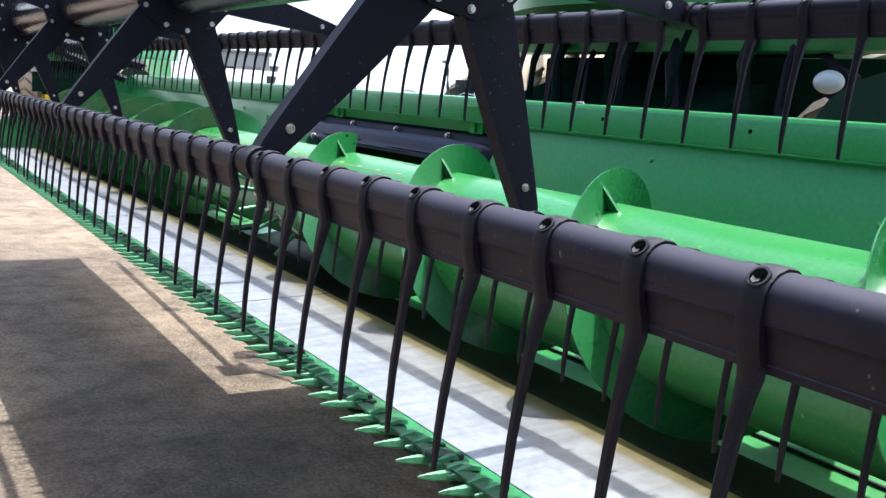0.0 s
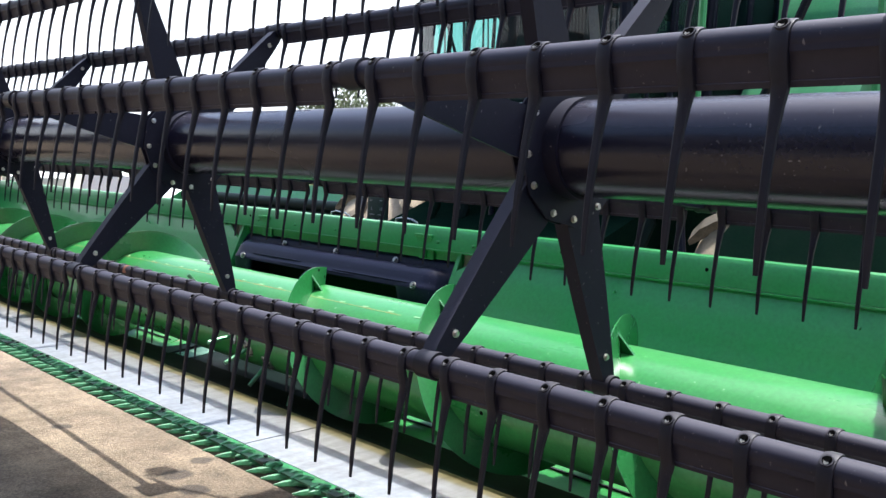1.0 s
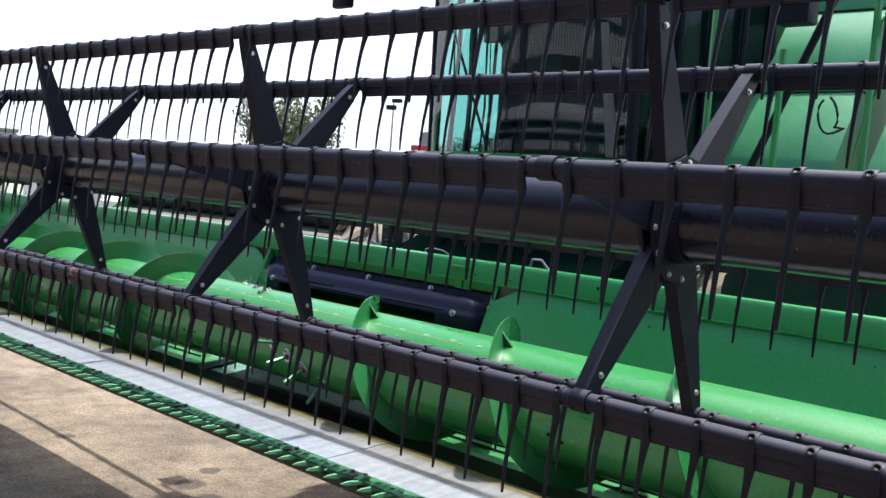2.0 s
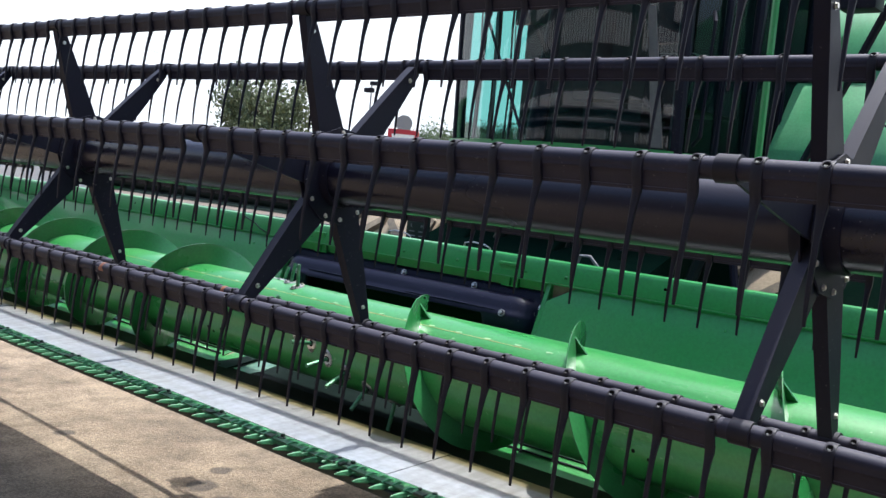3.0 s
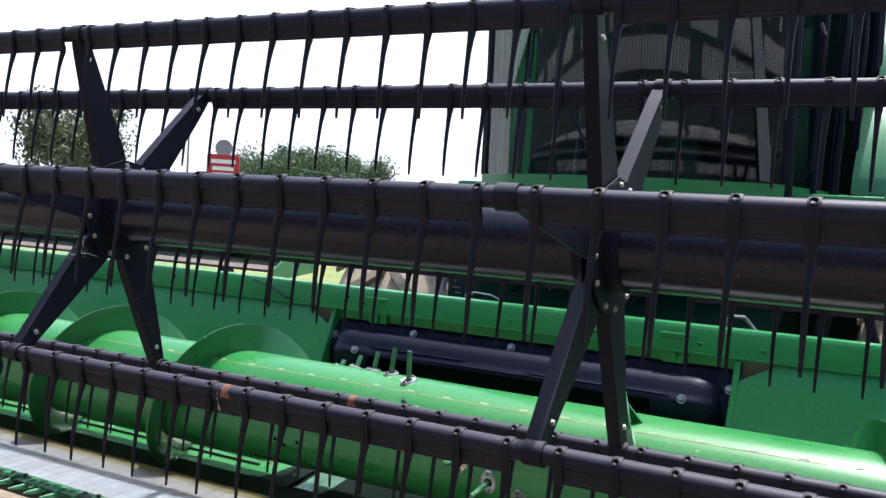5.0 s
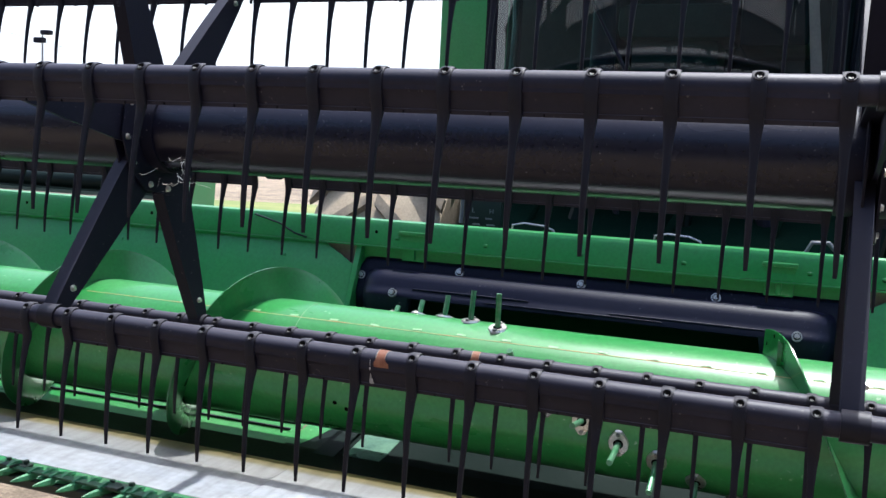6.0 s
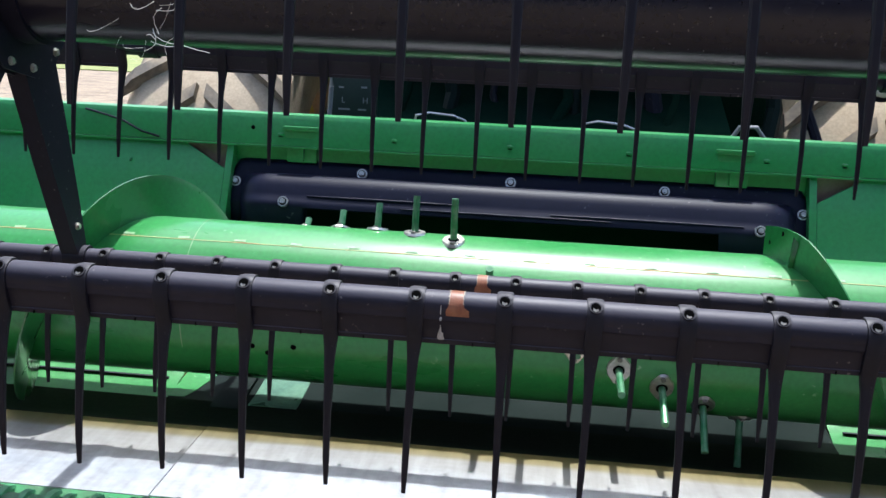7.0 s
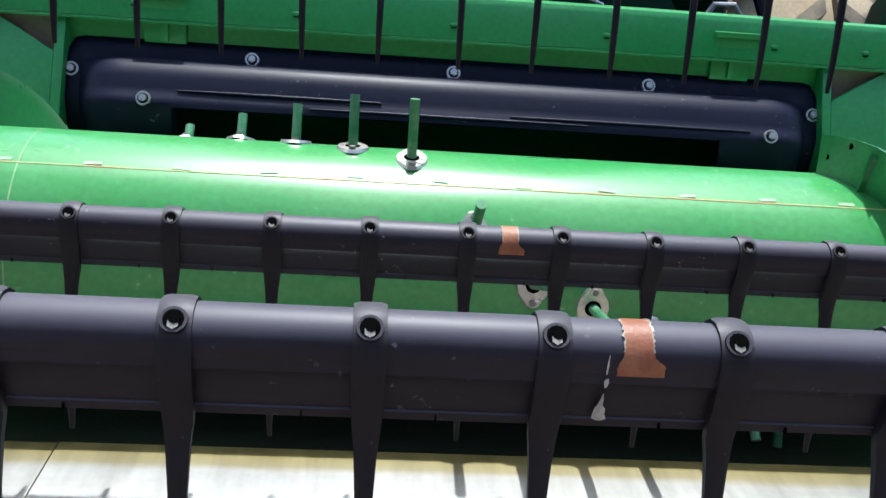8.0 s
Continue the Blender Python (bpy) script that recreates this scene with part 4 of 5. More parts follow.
# ---------------------------------------------------------------- rust marks
def build_marks():
    x = S * 6.45 + S / 2
    for hy, hz in (HOLES["front_low"], HOLES["rear_low"]):
        ty, tz = hy + TUBE_OFF[0], hz + TUBE_OFF[1]

        def on_tube(px, d, r):
            return (px, ty + r * math.cos(radians(d)), tz + r * math.sin(radians(d)))

        edges = []
        for d in range(64, 201, 4):
            foot = max(0.0, min(1.0, (d - 158) / 20))
            left = -0.0085 - 0.0035 * foot + random.uniform(-0.0006, 0.0006)
            right = 0.0085 + 0.0075 * foot ** 1.5 + random.uniform(-0.0007, 0.0007)
            edges.append((d, x + left, x + right))
        bm = bmesh.new()
        rows = [[bm.verts.new(on_tube(p + (q - p) * k / 4, d, 0.0201)) for k in range(5)] for d, p, q in edges]
        for a, b in zip(rows, rows[1:]):
            for k in range(4):
                bm.faces.new((a[k], a[k + 1], b[k + 1], b[k]))
        ob = part("rust_patch", bm, RUST)
        tagged(ob, "flaking orange rust patch on the black bat tube", "rust patch", "rust patches")
        # curled paint along both borders of the bare spot
        for side in (1, 2):
            bm = bmesh.new()
            w = 1 if side == 2 else -1
            rim = []
            for e in edges[:24]:
                t = random.uniform(0.0004, 0.0016)
                rim.append([bm.verts.new(on_tube(e[side] + w * (j * t - 0.0003), e[0], 0.0203 + 0.0002 * j)) for j in (0, 1)])
            for a, b in zip(rim, rim[1:]):
                bm.faces.new((a[0], a[1], b[1], b[0]))
            part("chipped_edge", bm, CHIPPED, ob, "pale chipped paint edge")


def build_dropping():
    bm = bmesh.new()
    x = S / 2 + S * 6.285
    runs = (((-0.006, 0.0003), (-0.012, 0.0006), (-0.018, 0.0004)), ((-0.021, 0.0008), (-0.0235, 0.0016), (-0.026, 0.0011)),
            ((-0.031, 0.0003), (-0.036, 0.0009), (-0.041, 0.0018), (-0.0435, 0.0032), (-0.0475, 0.0036), (-0.0515, 0.0044)))
    for run in runs:
        rows = []
        for dz, w in run:
            y = -0.0062 if dz > -0.027 else -0.0046 + (-dz - 0.029) * 0.34
            y += -0.0006 if dz < -0.045 else 0.0
            x2 = x + random.uniform(-0.0007, 0.0007)
            rows.append([bm.verts.new((x2 + k * w, y - 0.0012 - 0.0007 * (1 - abs(k)), 1.44 + dz + random.uniform(-0.0008, 0.0008))) for k in (-1, -0.4, 0.3, 1)])
        for p, q in zip(rows, rows[1:]):
            for k in range(3):
                bm.faces.new((p[k], p[k + 1], q[k + 1], q[k]))
    ob = part("bird_dropping", bm, DRIED)
    tagged(ob, "dried white bird dropping on the black bat", "stain")


def build_cobweb():
    bm = bmesh.new()
    for k in range(16):
        a = Vector((random.uniform(0.405, 0.465), random.uniform(-0.195, -0.155), random.uniform(1.722, 1.766)))
        b = a + Vector((random.uniform(-0.03, 0.03), random.uniform(-0.01, 0.01), random.uniform(-0.03, 0.008)))
        mid = (a + b) / 2
        sag = Vector((random.uniform(-0.008, 0.008), 0, random.uniform(-0.012, 0.004)))
        sweep(bm, [a, mid.lerp(a, 0.5) + sag * 0.7, mid + sag, mid.lerp(b, 0.5) + sag * 0.7, b], random.uniform(0.0001, 0.0003), 4)
    ob = part("cobweb", bm, WHITE)
    tagged(ob, "torn white cobweb threads hanging between the reel tines", "cobweb", kind="stuff")


# ---------------------------------------------------------------- combine behind the header
def tyre(x, y, z, r, w, parent):
    bm = bmesh.new()
    prof = [(-0.5, 0.62), (-0.52, 0.75), (-0.48, 0.9), (-0.38, 0.955), (0, 0.965), (0.38, 0.955), (0.48, 0.9), (0.52, 0.75), (0.5, 0.62)]
    seg = 72
    rings = []
    for k in range(seg):
        a = k * math.tau / seg
        rings.append([bm.verts.new((u * w, r * v * math.cos(a), r * v * math.sin(a))) for u, v in prof])
    for k in range(seg):
        p, q = rings[k], rings[(k + 1) % seg]
        for i in range(len(prof) - 1):
            bm.faces.new((p[i], p[i + 1], q[i + 1], q[i]))
    t = part("tyre", bm, MUD, parent, "mud-caked tractor tyre", 40, pose(x, y, z))
    # bar lugs
    bm = bmesh.new()
    for side in (-1, 1):
        lo, hi = [], []
        for j in range(7):
            f = j / 6
            u = side * w * (0.03 + 0.47 * f)
            a = 0.30 * f
            top = r * (1.0 if f < 0.9 else 0.965)
            for da, rr, dst in ((-0.045, 0.945, lo), (0.045, 0.945, lo), (-0.034, 1.0, hi), (0.034, 1.0, hi)):
                rad = top if rr == 1.0 else r * 0.94
                dst.append(bm.verts.new((u, rad * math.cos(a + da), rad * math.sin(a + da))))
        for j in range(6):
            i = 2 * j
            bm.faces.new((hi[i], hi[i + 1], hi[i + 3], hi[i + 2]))
            bm.faces.new((lo[i], hi[i], hi[i + 2], lo[i + 2]))
            bm.faces.new((lo[i + 1], lo[i + 3], hi[i + 3], hi[i + 1]))
        for e in (0, 12):
            bm.faces.new((lo[e], lo[e + 1], hi[e + 1], hi[e]))
    lug = mesh_of("lug", bm, worn("muddy_lug", (0.13, 0.11, 0.09), (0.42, 0.34, 0.24), 0.85, (0.8, 0.95), scale=7, bump=0.4), 30)
    for k in range(20):
        part("lug", lug, None, t, at=pose(0, 0, 0, 360 / 20 * k, 0, 0))
    bm = bmesh.new()
    rod(bm, (-0.2 * w, 0, 0), (0.25 * w, 0, 0), r * 0.62, seg=40)
    part("rim", bm, YELLOW, t)


def build_combine():
    c = thing("combine_harvester", "green combine harvester with a glass cab, parked behind its header", "combine harvester", at=(MID, 3.4, 0))
    home = Matrix.Translation((-MID, -3.4, 0))

    def add(name, bm, mat, label="", smooth=35, parent=c):
        bm.transform(home)
        return part(name, bm, mat, parent, label, smooth)

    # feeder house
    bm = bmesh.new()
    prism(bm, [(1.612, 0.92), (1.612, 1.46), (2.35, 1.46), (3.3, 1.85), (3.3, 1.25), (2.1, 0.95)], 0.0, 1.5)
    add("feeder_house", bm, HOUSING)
    # floor beam under the cab
    bm = bmesh.new()
    box(bm, (-0.15, 2.62, 1.80), (2.3, 2.75, 2.03), 0, 0.02)
    add("cab_beam", bm, GREEN)
    bm = bmesh.new()
    box(bm, (-0.1, 2.9, 1.1), (2.4, 3.1, 1.8), 0, 0.02)
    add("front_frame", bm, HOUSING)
    for k, (x, r) in enumerate(((0.3, 0.018), (0.42, 0.03), (0.62, 0.014), (0.86, 0.022), (0.93, 0.022), (1.18, 0.035), (1.3, 0.014), (1.62, 0.03), (1.8, 0.02))):
        bm = bmesh.new()
        y = 2.5 + 0.05 * (k % 3)
        sweep(bm, [(x, y + 0.1, 1.95), (x + 0.02, y, 1.75), (x + 0.05 * (k % 2), y, 1.58), (x + 0.1 * (k % 3 - 1), y - 0.1, 1.3)], r, 8)
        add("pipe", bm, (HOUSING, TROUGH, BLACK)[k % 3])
    # cab: bowed windscreen, posts, roof, floor and back wall
    zb, zt = 2.06, 3.62

    def screen(s):
        return MID + 0.70 * s, 2.56 - 0.22 * (1 - s * s)

    bm = bmesh.new()
    cols = []
    for i in range(25):
        x, y = screen(-1 + 2 * i / 24)
        cols.append([bm.verts.new((x, y - 0.05 * k, zb + (zt - zb) * k)) for k in (0, 0.33, 0.66, 1)])
    for a, b in zip(cols, cols[1:]):
        for k in range(3):
            bm.faces.new((a[k], b[k], b[k + 1], a[k + 1]))
    glass = add("windscreen", bm, GLASS, "tinted curved windscreen", 60)
    glass.visible_shadow = False
    for s in (-1, 1):
        bm = bmesh.new()
        x, y = screen(s)
        sweep(bm, [(x, y + 0.03, zb - 0.05), (x, y + 0.0, 2.8), (x + s * -0.02, y - 0.03, zt + 0.05)], 0.035, 10)
        add("cab_post", bm, BLACK)
        bm = bmesh.new()
        q = [(x + s * 0.02, y + 0.05, zb), (x + s * 0.22, y + 1.05, zb), (x + s * 0.2, y + 1.1, zt), (x + s * 0.02, y + 0.11, zt)]
        bm.faces.new([bm.verts.new(p) for p in q])
        side = add("side_window", bm, SIDE_GLASS, "green-tinted side glass", None)
        side.visible_shadow = False
        bm = bmesh.new()
        sweep(bm, [(x + s * 0.22, y + 1.05, zb - 0.05), (x + s * 0.2, y + 1.1, zt + 0.05)], 0.04, 8)
        add("cab_post", bm, BLACK)
    bm = bmesh.new()
    pts = [screen(-1 + 2 * i / 16) for i in range(17)]
    out = [(x, y - 0.05) for x, y in pts] + [(MID + 0.95, 3.75), (MID - 0.95, 3.75)]
    for z0, z1, name in ((1.99, 2.06, "cab_floor"), (zt, zt + 0.2, "cab_roof")):
        bm = bmesh.new()
        a = [bm.verts.new((x, y, z0)) for x, y in out]
        b = [bm.verts.new((x, y, z1)) for x, y in out]
        bm.faces.new(a[::-1]), bm.faces.new(b)
        for i in range(len(out)):
            bm.faces.new((a[i], a[(i + 1) % len(out)], b[(i + 1) % len(out)], b[i]))
        add(name, bm, GREEN)
    bm = bmesh.new()
    box(bm, (MID - 0.85, 3.68, 2.06), (MID + 0.85, 3.74, 3.62))
    add("cab_back_wall", bm, SEAT)
    # thin uprights and a rail added for streaks reflected in the side glass
    for x, y, r in ((1.52, 2.86, 0.022), (1.575, 3.1, 0.03), (1.63, 3.36, 0.02)):
        bm = bmesh.new()
        sweep(bm, [(x, y, 2.0), (x + 0.005, y, 2.8), (x - 0.01, y + 0.03, 3.65)], r, 8)
        add("streak_post", bm, BLACK)
    bm = bmesh.new()
    sweep(bm, [(1.5, 2.66, 2.1), (1.545, 2.64, 2.14), (1.56, 2.64, 2.7), (1.54, 2.66, 2.75)], 0.011, 8)
    add("streak_rail", bm, BLACK)
    bm = bmesh.new()
    f = [bm.verts.new(p) for p in ((1.37, 2.485, 2.07), (1.415, 2.515, 2.07), (1.33, 2.455, 2.75), (1.3, 2.44, 2.75))]
    b = [bm.verts.new(v.co + Vector((0, 0.012, 0))) for v in f]
    bm.faces.new(f), bm.faces.new(b[::-1])
    for i in range(4):
        bm.faces.new((f[i], f[(i + 1) % 4], b[(i + 1) % 4], b[i]))
    add("post_strip", bm, worn("dull_grey_strip", (0.09, 0.088, 0.085), (0.14, 0.13, 0.12), 0.7, (0.6, 0.8), scale=9), "narrow grey strip beside the windscreen post")
    # inside the cab
    bm = bmesh.new()
    box(bm, (MID - 0.27, 3.05, 2.35), (MID + 0.27, 3.5, 2.52), 0, 0.05)
    box(bm, (MID - 0.25, 3.42, 2.5), (MID + 0.25, 3.56, 3.15), 0, 0.05)
    box(bm, (MID - 0.2, 3.1, 2.06), (MID + 0.2, 3.45, 2.36), 0, 0.02)
    add("seat", bm, SEAT)
    bm = bmesh.new()
    rod(bm, (0.5, 2.72, 2.06), (0.45, 2.9, 2.9), 0.06, 0.04, 12)
    ring = [(0.43 + 0.2 * math.cos(a), 2.88 + 0.16 * math.sin(a), 2.96 + 0.11 * math.sin(a)) for a in (k * math.tau / 24 for k in range(25))]
    sweep(bm, ring, 0.016, 8)
    for a in (0.5, 2.6, 4.7):
        rod(bm, (0.43, 2.9, 2.93), (0.43 + 0.19 * math.cos(a), 2.88 + 0.15 * math.sin(a), 2.96 + 0.10 * math.sin(a)), 0.012, seg=6)
    add("steering_wheel", bm, BLACK)
    bm = bmesh.new()
    box(bm, (MID + 0.3, 2.9, 2.3), (MID + 0.6, 3.5, 2.6), 0, 0.04)
    box(bm, (MID + 0.42, 2.75, 2.62), (MID + 0.62, 2.8, 2.85), 0, 0.02)
    add("console", bm, BLACK)
    bm = bmesh.new()
    box(bm, (-0.08, 3.3, 2.06), (0.45, 3.66, 2.98), 0, 0.06)
    add("side_seat", bm, SEAT)
    bm = bmesh.new()
    box(bm, (-0.03, 2.64, 2.06), (0.005, 2.69, 3.62), 0, 0.012)
    add("post_strip", bm, BLACK)
    for x, y, r, lean in ((-0.045, 2.84, 0.014, 0.02), (-0.10, 3.06, 0.02, -0.01), (-0.135, 3.3, 0.012, 0.03)):
        bm = bmesh.new()
        sweep(bm, [(x, y, 2.04), (x + lean * 0.5, y + 0.01, 2.7), (x + lean, y, 3.64)], r, 8)
        add("window_post", bm, BLACK)
    # grey curtain strips and cables hanging inside the left window
    for k, (x, y, w) in enumerate(((0.0, 2.74, 0.012), (-0.03, 2.92, 0.02), (-0.07, 3.13, 0.016), (-0.10, 3.2, 0.01))):
        bm = bmesh.new()
        sweep(bm, [(x + 0.03, y, 2.1), (x + 0.035 + 0.01 * (k % 2), y + 0.01, 2.4), (x + 0.025, y, 2.8), (x + 0.03, y, 3.5)], w * 0.5, 6)
        add("cable", bm, (SEAT, GREY_STEEL)[k % 2])
    # monitor on an arm and a fan at the post
    bm = bmesh.new()
    box(bm, (0.36, 2.62, 2.72), (0.56, 2.66, 2.87), 0, 0.012)
    rod(bm, (0.46, 2.66, 2.74), (0.5, 2.85, 2.5), 0.014, seg=8)
    add("monitor", bm, SEAT)
    # wiper
    bm = bmesh.new()
    rod(bm, (MID - 0.05, 2.325, 2.1), (MID - 0.42, 2.40, 2.75), 0.008, seg=6)
    rod(bm, (MID - 0.42, 2.385, 2.5), (MID - 0.42, 2.43, 3.0), 0.007, seg=6)
    add("wiper", bm, BLACK)
    # body behind the cab, and the shields beside it, sloped to catch the sun
    bm = bmesh.new()
    box(bm, (-1.12, 4.76, 1.5), (1.42, 8.2, 3.95), 0, 0.05)
    add("body", bm, GREEN)
    bm = bmesh.new()
    prism(bm, [(3.4, 1.5), (3.4, 2.05), (4.75, 3.9), (7.6, 3.9), (7.6, 1.5)], 1.69, 2.24)
    add("engine_side", bm, GREEN)
    for profile, x0, x1 in (([(3.24, 2.06), (3.255, 2.14), (3.51, 2.50), (3.55, 2.525), (3.66, 2.5), (3.42, 2.06)], 1.64, 2.24),
                            ([(3.55, 2.535), (3.565, 2.66), (3.81, 3.0), (3.855, 3.02), (3.95, 2.98), (3.7, 2.52)], 1.69, 2.24),
                            ([(3.855, 3.035), (3.87, 3.14), (4.36, 3.82), (4.5, 3.84), (4.5, 3.62), (4.0, 3.0)], 1.69, 2.24),
                            ([(3.2, 2.04), (3.22, 2.12), (3.75, 2.75), (4.5, 3.3), (4.5, 2.04)], 2.42, 3.25)):
        bm = bmesh.new()
        prism(bm, profile, x0, x1)
        add("sloping_shield", bm, SHIELD_GREEN)
    for x, y, z1 in ((1.92, 2.47, 3.6), (2.15, 2.72, 2.62), (2.55, 2.75, 3.2)):
        bm = bmesh.new()
        sweep(bm, [(x, y, 2.0), (x, y, z1)], 0.017, 8)
        add("handrail", bm, GREEN)
    bm = bmesh.new()
    sweep(bm, [(2.56, 2.75, 2.66), (2.57, 2.75, 2.73), (2.62, 2.75, 2.77), (2.72, 2.75, 2.78), (2.8, 2.75, 2.74)], 0.012, 8)
    add("grab_rail", bm, GREEN)
    bm = bmesh.new()
    rod(bm, (1.98, 2.82, 2.03), (2.36, 2.8, 2.92), 0.02, seg=8)
    add("strut", bm, BLACK)
    bm = bmesh.new()
    box(bm, (2.15, 2.58, 2.715), (2.31, 2.7, 2.835), 0, 0.016)
    box(bm, (2.165, 2.571, 2.80), (2.295, 2.583, 2.806), 0, 0.002)
    add("control_box", bm, BLACK)
    bm = bmesh.new()
    sweep(bm, [(2.02, 2.62, 2.86), (2.07, 2.62, 2.835), (2.12, 2.62, 2.83)], 0.008, 6)
    add("bracket", bm, ZINC, "bright bent bracket")
    bm = bmesh.new()
    sweep(bm, [(2.34 - 0.1 * math.cos(radians(a)) - 0.0006 * a * (a > 120), 2.975, 2.36 - 0.11 * math.sin(radians(a)) * (1.0 + 0.2 * math.sin(radians(2.4 * a)))) for a in range(-40, 221, 15)], 0.006, 8)
    add("hose", bm, BLACK)
    bm = bmesh.new()
    box(bm, (1.85, 2.42, 1.97), (2.65, 2.64, 2.03), 0, 0.01)
    add("platform", bm, GREEN)
    # mirrors
    bm = bmesh.new()
    sweep(bm, [(0.0, 2.6, 3.5), (-0.35, 2.45, 3.55), (-0.62, 2.4, 3.5), (-0.66, 2.4, 3.3)], 0.014, 8)
    box(bm, (-0.74, 2.36, 2.95), (-0.58, 2.42, 3.3), 0, 0.02)
    add("mirror", bm, BLACK)
    # rounded drive cover beside the feeder
    bm = bmesh.new()
    ring = [(2.1, 1.0), (2.98, 1.0), (3.0, 1.5)] + [(2.56 + 0.44 * math.cos(radians(d)), 1.5 + 0.24 * math.sin(radians(d))) for d in (12, 30, 50, 70, 90, 110, 130, 150, 168)] + [(2.12, 1.5)]
    a = [bm.verts.new((x, 2.38, z)) for x, z in ring]
    b = [bm.verts.new((x, 2.47, z)) for x, z in ring]
    bm.faces.new(a[::-1]), bm.faces.new(b)
    for i in range(len(ring)):
        bm.faces.new((a[i], a[(i + 1) % len(ring)], b[(i + 1) % len(ring)], b[i]))
    # green darkened so that the cover sits in shade by its colour
    add("drive_cover", bm, worn("shaded_cover_green", (0.007, 0.034, 0.018), (0.018, 0.045, 0.026), 0.6, (0.4, 0.6), scale=8, spec=0.3))
    # lamp on the right of the feeder
    bm = bmesh.new()
    out = bmesh.ops.create_uvsphere(bm, u_segments=20, v_segments=12, radius=0.075, matrix=Matrix.Translation((2.05, 2.54, 1.685)) @ Matrix.Diagonal((0.85, 0.45, 0.58, 1)))
    lamp = add("work_lamp", bm, LAMP_GLASS, "round work lamp with a pale lens")
    bm = bmesh.new()
    rod(bm, (2.05, 2.57, 1.685), (2.05, 2.68, 1.69), 0.062, 0.04, seg=20)
    rod(bm, (2.05, 2.64, 1.69), (1.9, 2.7, 1.8), 0.02, seg=8)
    add("lamp_shell", bm, BLACK, parent=lamp)
    # control plate with letters on the feeder, and a pale hose beside it
    bm = bmesh.new()
    box(bm, (0.08, 2.18, 1.46), (0.24, 2.20, 1.63), 0, 0.004)
    plate = add("control_plate", bm, worn("plate_green", (0.006, 0.022, 0.015), (0.01, 0.028, 0.02), 0.6, (0.5, 0.7), scale=10))
    for x, z, letter in ((0.115, 1.545, "L"), (0.19, 1.545, "H")):
        cu = bpy.data.curves.new("letter", "FONT")
        cu.body, cu.size, cu.extrude = letter, 0.028, 0.0008
        ob = new("letter", cu)
        ob.data.materials.append(GREY_STEEL)
        ob.parent = plate
        ob.matrix_basis = home @ pose(x, 2.177, z, 90, 0, 0)
    for x, z, w in ((0.105, 1.595, 0.022), (0.185, 1.597, 0.026), (0.105, 1.52, 0.05), (0.175, 1.52, 0.035), (0.12, 1.495, 0.04), (0.18, 1.495, 0.045)):
        bm = bmesh.new()
        box(bm, (x, 2.1765, z), (x + w * 0.8, 2.179, z + 0.006))
        add("text_bar", bm, GREY_STEEL, parent=plate)
    bm = bmesh.new()
    sweep(bm, [(0.0, 2.15, 1.72), (0.05, 2.14, 1.715), (0.085, 2.13, 1.67), (0.09, 2.13, 1.60), (0.08, 2.15, 1.5)], 0.008, 8)
    add("hose", bm, GREY_STEEL, "pale bent hose")
    # catch handle on the beam
    bm = bmesh.new()
    sweep(bm, [(1.38, 1.9, 1.47), (1.42, 1.88, 1.548), (1.47, 1.88, 1.55), (1.53, 1.9, 1.48)], 0.007, 8)
    add("lever", bm, GREY_STEEL, "grey steel lever")
    for x in (-0.6, 2.12):
        bm = bmesh.new()
        tyre(x - MID, 3.5 - 3.4, 0.97, 0.97, 0.72, c)
    bm = bmesh.new()
    rod(bm, (-1.0, 3.5, 0.97), (2.5, 3.5, 0.97), 0.16, seg=16)
    add("axle", bm, BLACK)
    for x in (-0.6, 2.1):
        bm = bmesh.new()
        rod(bm, (x - 0.2, 6.6, 0.6), (x + 0.2, 6.6, 0.6), 0.6, seg=32)
        add("rear_wheel", bm, RUBBER)
    return c


# ---------------------------------------------------------------- distance
def polar(az, dist, z=0.0):
    """A place at that many degrees left of +y, seen from the middle of the walk."""
    return Vector((2.5 - dist * math.sin(radians(az)), -1.6 + dist * math.cos(radians(az)), z))


